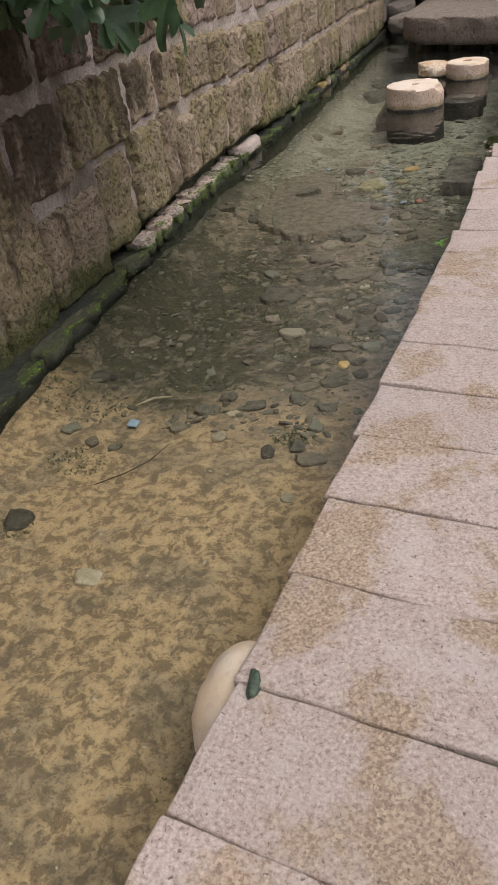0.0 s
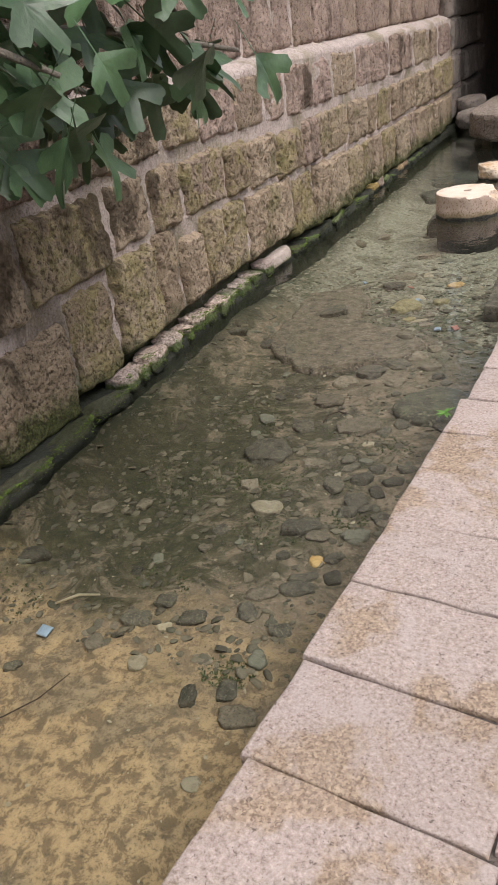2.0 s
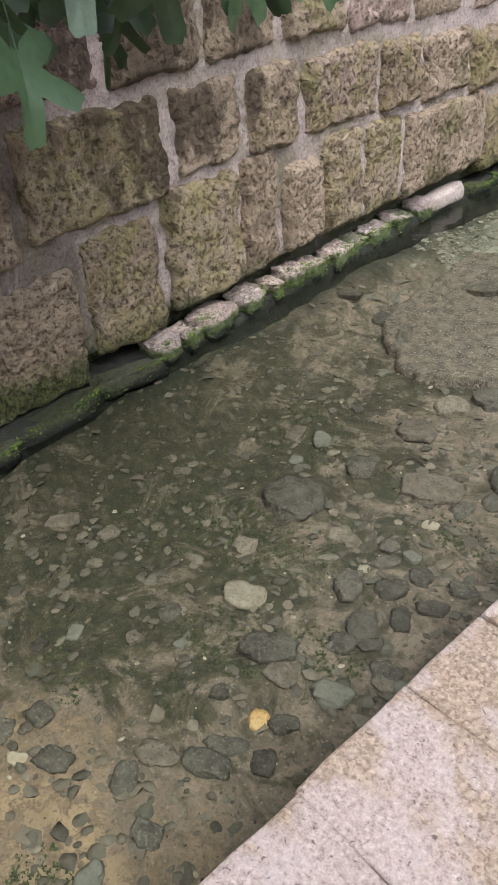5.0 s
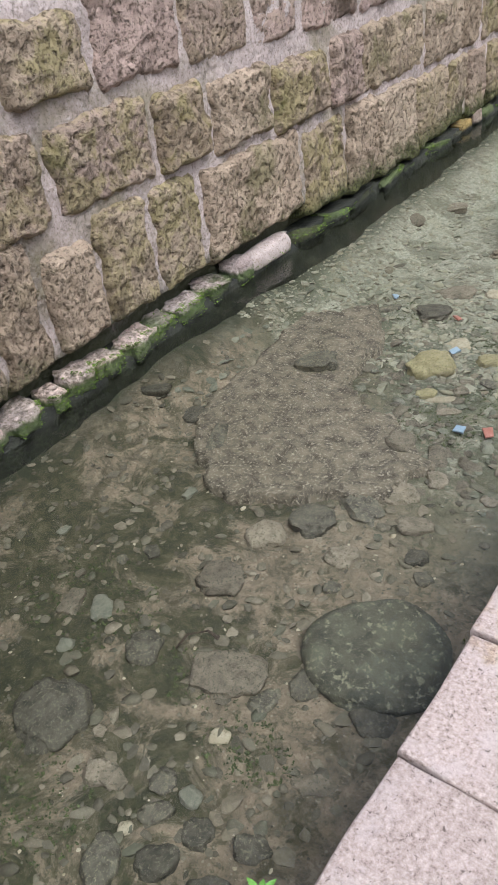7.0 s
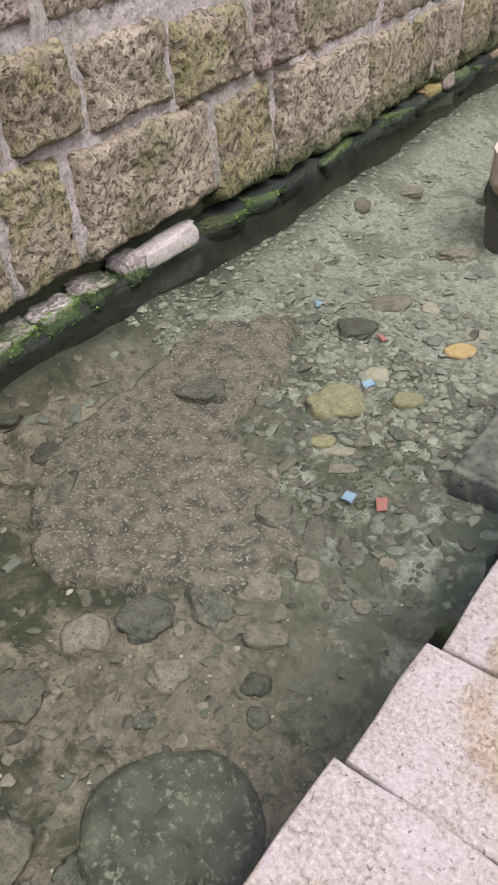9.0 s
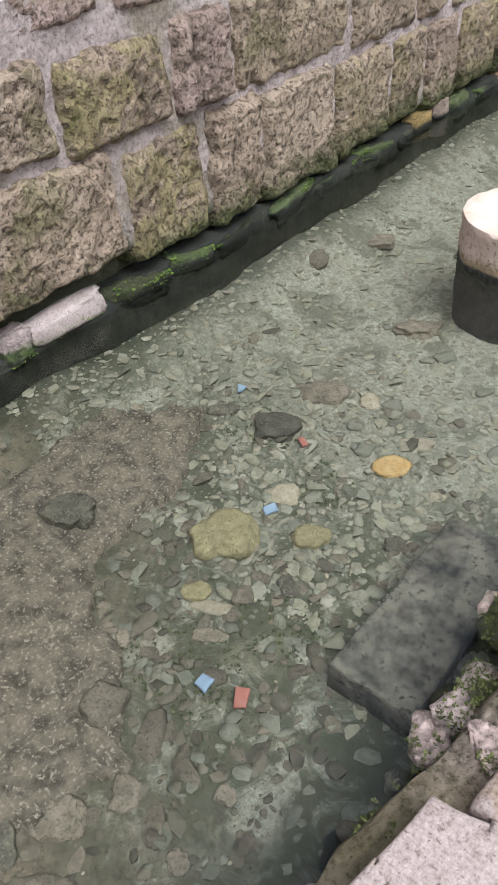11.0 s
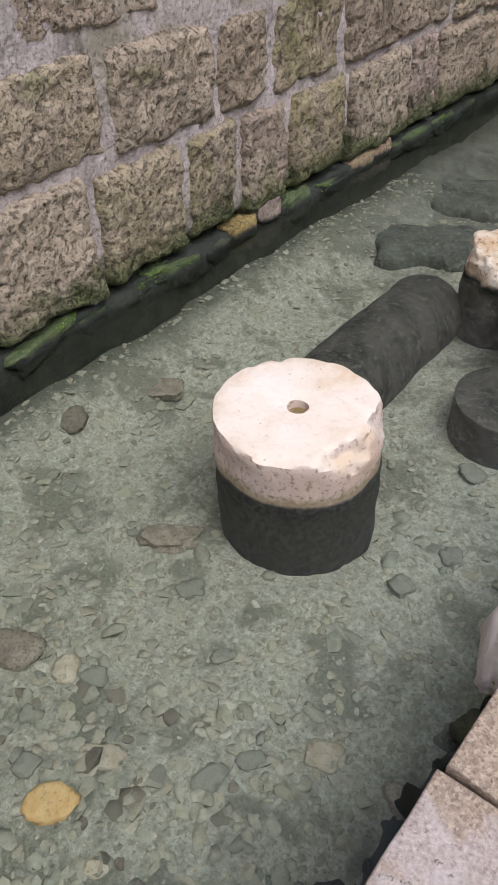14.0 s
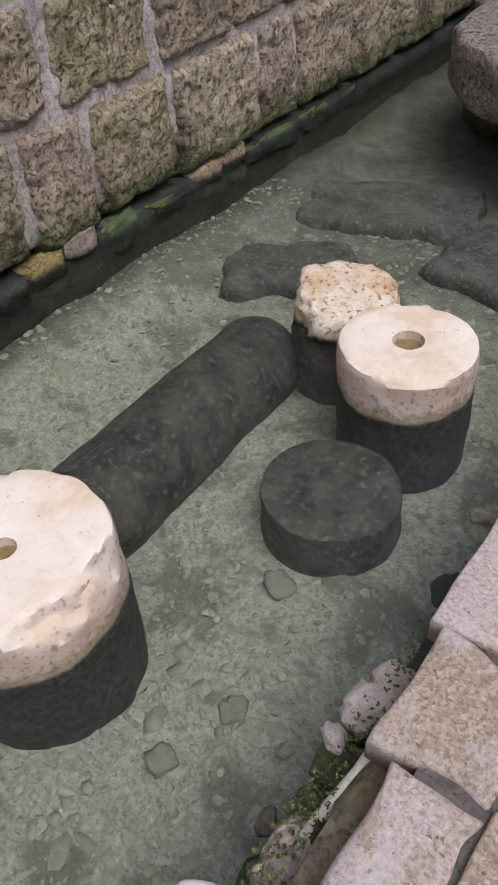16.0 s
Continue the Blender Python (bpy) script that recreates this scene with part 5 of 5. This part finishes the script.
M_ALGAE = simple("water_algae", (0.055, 0.07, 0.026), (0.095, 0.11, 0.045), 15, 0.9, 0.006, (0.02, 0.028, 0.01), 0.3, True)
pieces = []
for x, y, s, n in ((-0.84, 2.52, 0.1, 120), (-1.0, 3.3, 0.18, 160), (-1.2, 3.7, 0.25, 300), (-0.75, 4.12, 0.14, 130), (-1.6, 3.6, 0.3, 300), (-1.55, 4.3, 0.3, 260), (-1.9, 2.6, 0.22, 180), (-1.7, 2.2, 0.14, 90), (-1.75, 1.75, 0.1, 60), (-0.75, 3.45, 0.12, 100), (-1.3, 2.9, 0.15, 80), (-0.95, 5.78, 0.2, 200), (-0.82, 6.05, 0.16, 140), (-1.12, 6.62, 0.16, 130), (-1.0, 4.25, 0.16, 120), (-1.5, 6.75, 0.18, 120)):
    pieces += algae(x, y, s, n)
thing("algae", joined("algae", pieces, M_ALGAE), label="dark green tufts of algae on the stream bed", category="algae", kind="stuff")
thing("twig", tube("twig", [(-1.52, 2.02, -0.36), (-1.42, 2.1, -0.35), (-1.36, 2.2, -0.355), (-1.32, 2.32, -0.35)], [0.002, 0.0028, 0.0026, 0.0015], M_TWIG, 6), label="thin dark twig lying on the ochre bed", category="twig")
thing("sprout", tube("sprout", [(-1.13, 4.28, -0.41), (-1.12, 4.33, -0.39), (-1.07, 4.37, -0.385), (-1.03, 4.37, -0.395)], [0.004, 0.005, 0.004, 0.008], M_TWIG, 6), label="dark curled twig lying on the silt", category="twig")
thing("stick", tube("stick", [(-1.62, 2.62, -0.37), (-1.55, 2.68, -0.36), (-1.47, 2.71, -0.365)], [0.004, 0.006, 0.004], M_PALE, 6), label="pale short stick lying on the bed", category="twig")


# ---- stone platform and bridge beyond ----
def platform_mesh():
    rim = [(-1.76, 11.95), (-1.70, 11.6), (-1.48, 11.3), (-0.5, 10.86), (0.6, 10.4), (3.0, 10.2), (3.0, 14.6), (-1.6, 14.6)]
    pts = []
    for i, p in enumerate(rim):
        q = rim[(i + 1) % len(rim)]
        n = max(1, round(math.dist(p, q) / 0.09)) if i < 4 or i == 7 else 6
        pts += [Vector((p[0] + (q[0] - p[0]) * k / n, p[1] + (q[1] - p[1]) * k / n, 0)) for k in range(n)]
    mid = Vector((0.4, 12.8, 0))
    levels = ((0.96, 0.155), (0.995, 0.152), (1.003, 0.135), (1.005, 0.09), (1.005, 0.03), (1.004, -0.06), (1.0, -0.13), (0.97, -0.17))
    verts, faces = [], []
    for s, z in levels:
        for p in pts:
            c = mid + (p - mid) * s
            w = 0.03 * noise.noise(Vector((c.x * 5, c.y * 5, z * 8))) + 0.035 * noise.noise(Vector((c.x * 15, c.y * 15, z * 22)))
            d = (p - mid).normalized() * w * (1 if z < 0.14 else 0.2)
            verts.append((c.x + d.x, c.y + d.y, z + 0.01 * noise.noise(c * 4)))
    n = len(pts)
    for j in range(len(levels) - 1):
        for i in range(n):
            a, b = j * n + i, j * n + (i + 1) % n
            faces.append((a, a + n, b + n, b))
    faces += [tuple(range(n)), tuple((len(levels) - 1) * n + i for i in range(n - 1, -1, -1))]
    return mesh_from("platform", verts, faces, M_PLAT)


thing("platform", platform_mesh(), label="thick rough stone platform slab propped above the water", category="platform", kind="structure")
for k in range(16):
    s = k / 15
    x, y = -1.6 + 1.5 * s, 11.72 - 0.85 * s + 0.18
    a = rng.uniform(0.12, 0.24)
    thing("prop_stone", stone_mesh("prop_stone", a * 1.3, a, 0.34, rng.choice((M_FOOT, M_BROWN, M_DARK)), 600 + k, 3, 0.3), pose(x, y, -0.30, 0, 0, rng.uniform(0, 180)), "rough stone propping the platform above the water", "stone", "prop stones under the platform")
for k, (x, y, z, a, b, h) in enumerate(((-1.95, 12.9, -0.06, 0.42, 0.34, 0.3), (-2.05, 13.5, 0.02, 0.42, 0.36, 0.4))):
    thing("fallen_block", stone_mesh("fallen_block", a, b, h, M_DARKWALL, 640 + k, 4, 0.18, 0.6), pose(x, y, z, 8, -6, 25 * k), "fallen squared block between the wall and the platform", "stone", "fallen blocks by the platform")
thing("bottle_cap", block_mesh("bottle_cap", 0.07, 0.05, 0.03, M_BLUE, 0.02, 0.008, 0.004, 0, 0.01, 660), pose(-0.95, 13.4, 0.185, 0, 0, 20), "small blue litter lying on the platform", "litter")
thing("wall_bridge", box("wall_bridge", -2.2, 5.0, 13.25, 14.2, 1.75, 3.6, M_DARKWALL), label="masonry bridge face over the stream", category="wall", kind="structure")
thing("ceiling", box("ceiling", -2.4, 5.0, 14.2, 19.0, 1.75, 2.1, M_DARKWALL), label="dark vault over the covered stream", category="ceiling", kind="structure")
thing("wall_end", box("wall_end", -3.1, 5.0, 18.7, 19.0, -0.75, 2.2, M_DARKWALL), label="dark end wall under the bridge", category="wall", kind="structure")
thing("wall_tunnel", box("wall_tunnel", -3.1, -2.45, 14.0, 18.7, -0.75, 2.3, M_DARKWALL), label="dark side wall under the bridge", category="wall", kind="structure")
thing("wall_far", box("wall_far", 3.0, 3.4, -6, 19, -0.75, 2.4, M_DARKWALL), label="plain garden wall closing the quay", category="wall", kind="structure")


# ---- fig tree ----
def leaf_mesh(seed, lobes=5):
    """A lobed fig leaf with a folded midrib, pointing along y, about one unit long."""
    r2 = random.Random(seed)
    centre = Vector((0, 0.42, 0))
    tips = [(-128, 0.42), (-66, 0.62), (0, 0.62), (66, 0.62), (128, 0.42)] if lobes == 5 else [(-58, 0.58), (0, 0.66), (58, 0.58)]
    tips = [(a + r2.uniform(-8, 8), l * r2.uniform(0.9, 1.1)) for a, l in tips]
    n = 84
    rim = []
    for i in range(n):
        an = -180 + 360 * i / n
        r = 0.13
        for a, l in tips:
            d = abs((an - a + 180) % 360 - 180)
            # each lobe is a rounded finger about its own axis
            half = 0.13
            if d < 89:
                side = half / max(0.02, math.sin(math.radians(d)) + 1e-6)
                cap = l * math.sqrt(max(0.0, math.cos(math.radians(min(89, d * 2.2)))))
                r = max(r, min(side, cap if d < 40 else 0.2, l))
        r *= 1 + 0.03 * math.sin(an * 0.45)
        rim.append((math.radians(an), r))
    verts, faces = [], []
    rings = (0.0, 0.35, 0.7, 1.0)
    for s in rings:
        for an, r in rim:
            x, y = math.sin(an) * r * s, 0.42 + math.cos(an) * r * s
            z = 0.22 * abs(x) - 0.35 * (y - 0.3) ** 2 + 0.05 * math.sin(9 * y + seed) * abs(x) * 2
            verts.append((x, y, z))
    for j in range(len(rings) - 1):
        for i in range(n):
            a, b = j * n + i, j * n + (i + 1) % n
            faces.append((a, b, b + n, a + n) if j else (a, b + n, a + n))
    # stalk
    o = len(verts)
    verts += [(-0.012, 0.3, 0.0), (0.012, 0.3, 0.0), (0.01, -0.25, 0.06), (-0.01, -0.25, 0.06)]
    faces.append((o, o + 1, o + 2, o + 3))
    return mesh_from("leaf", verts, faces, M_LEAF)


fig = thing("fig_tree", tube("fig_tree", [(-2.5, 2.6, 1.2), (-2.35, 2.75, 1.5), (-2.1, 2.9, 1.8), (-1.9, 3.0, 2.1), (-1.7, 3.05, 2.5)], [0.09, 0.075, 0.06, 0.05, 0.03], M_BARK, 12), label="fig tree with large lobed green leaves hanging over the water", category="tree")
BRANCHES = (((-2.3, 2.8, 1.5), (-1.9, 3.2, 1.58), (-1.5, 3.6, 1.5), (-1.18, 3.92, 1.38)), ((-2.1, 2.9, 1.75), (-1.75, 2.8, 1.65), (-1.45, 2.8, 1.52), (-1.25, 2.9, 1.4)), ((-2.35, 2.75, 1.5), (-2.15, 3.3, 1.5), (-1.95, 3.7, 1.4), (-1.8, 4.05, 1.2)), ((-1.9, 3.0, 2.1), (-1.55, 3.3, 1.95), (-1.35, 3.5, 1.75), (-1.2, 3.55, 1.5)), ((-2.1, 2.9, 1.8), (-2.0, 2.4, 1.8), (-1.8, 2.0, 1.7), (-1.65, 1.7, 1.6)), ((-2.35, 2.75, 1.5), (-2.15, 2.9, 1.45), (-1.9, 3.1, 1.35), (-1.65, 3.2, 1.25)))
LEAVES = [leaf_mesh(k, 5 if k % 3 else 3) for k in range(6)]
for limb in BRANCHES:
    part("limb", tube("limb", limb, [0.03, 0.022, 0.015, 0.008], M_BARK, 8), fig)
    pts = [Vector(q) for q in limb]
    for k in range(34):
        s = 0.25 + 2.75 * (k / 34) + rng.uniform(0, 0.07)
        i = min(2, int(s))
        c = pts[i].lerp(pts[i + 1], s - i) + Vector((rng.gauss(0, 0.13), rng.gauss(0, 0.13), rng.uniform(-0.14, 0.1)))
        size = rng.uniform(0.17, 0.27)
        if c.y > 3.95 and c.z < 1.55:
            continue
        m = pose(c.x, c.y, c.z, rng.uniform(-75, -15), rng.uniform(-35, 35), rng.uniform(-180, 180)) @ Matrix.Scale(size, 4)
        part("leaf", rng.choice(LEAVES), fig, m)

# unseen leaves above the fig, added to shade the wall below
pieces = []
for _ in range(640):
    c = Vector((rng.gauss(-1.95, 0.4), rng.gauss(3.0, 0.75), rng.uniform(1.75, 3.3)))
    s = rng.uniform(0.16, 0.26)
    m = pose(c.x, c.y, c.z, rng.uniform(-70, -5), rng.uniform(-35, 35), rng.uniform(-180, 180)) @ Matrix.Scale(s, 4)
    tips = [(0, -0.05), (0.3, 0.12), (0.18, 0.4), (0.46, 0.66), (0.16, 0.66), (0, 1.05), (-0.16, 0.66), (-0.46, 0.66), (-0.18, 0.4), (-0.3, 0.12)]
    vs = [m @ Vector((a, b, 0.2 * abs(a) - 0.3 * (b - 0.3) ** 2)) for a, b in tips]
    pieces.append((vs, [(0, 1, 2, 5), (2, 3, 4, 5), (0, 5, 8, 9), (5, 6, 7, 8)]))
tagged(part("crown", joined("crown", pieces, M_LEAF), fig), kind="stuff")
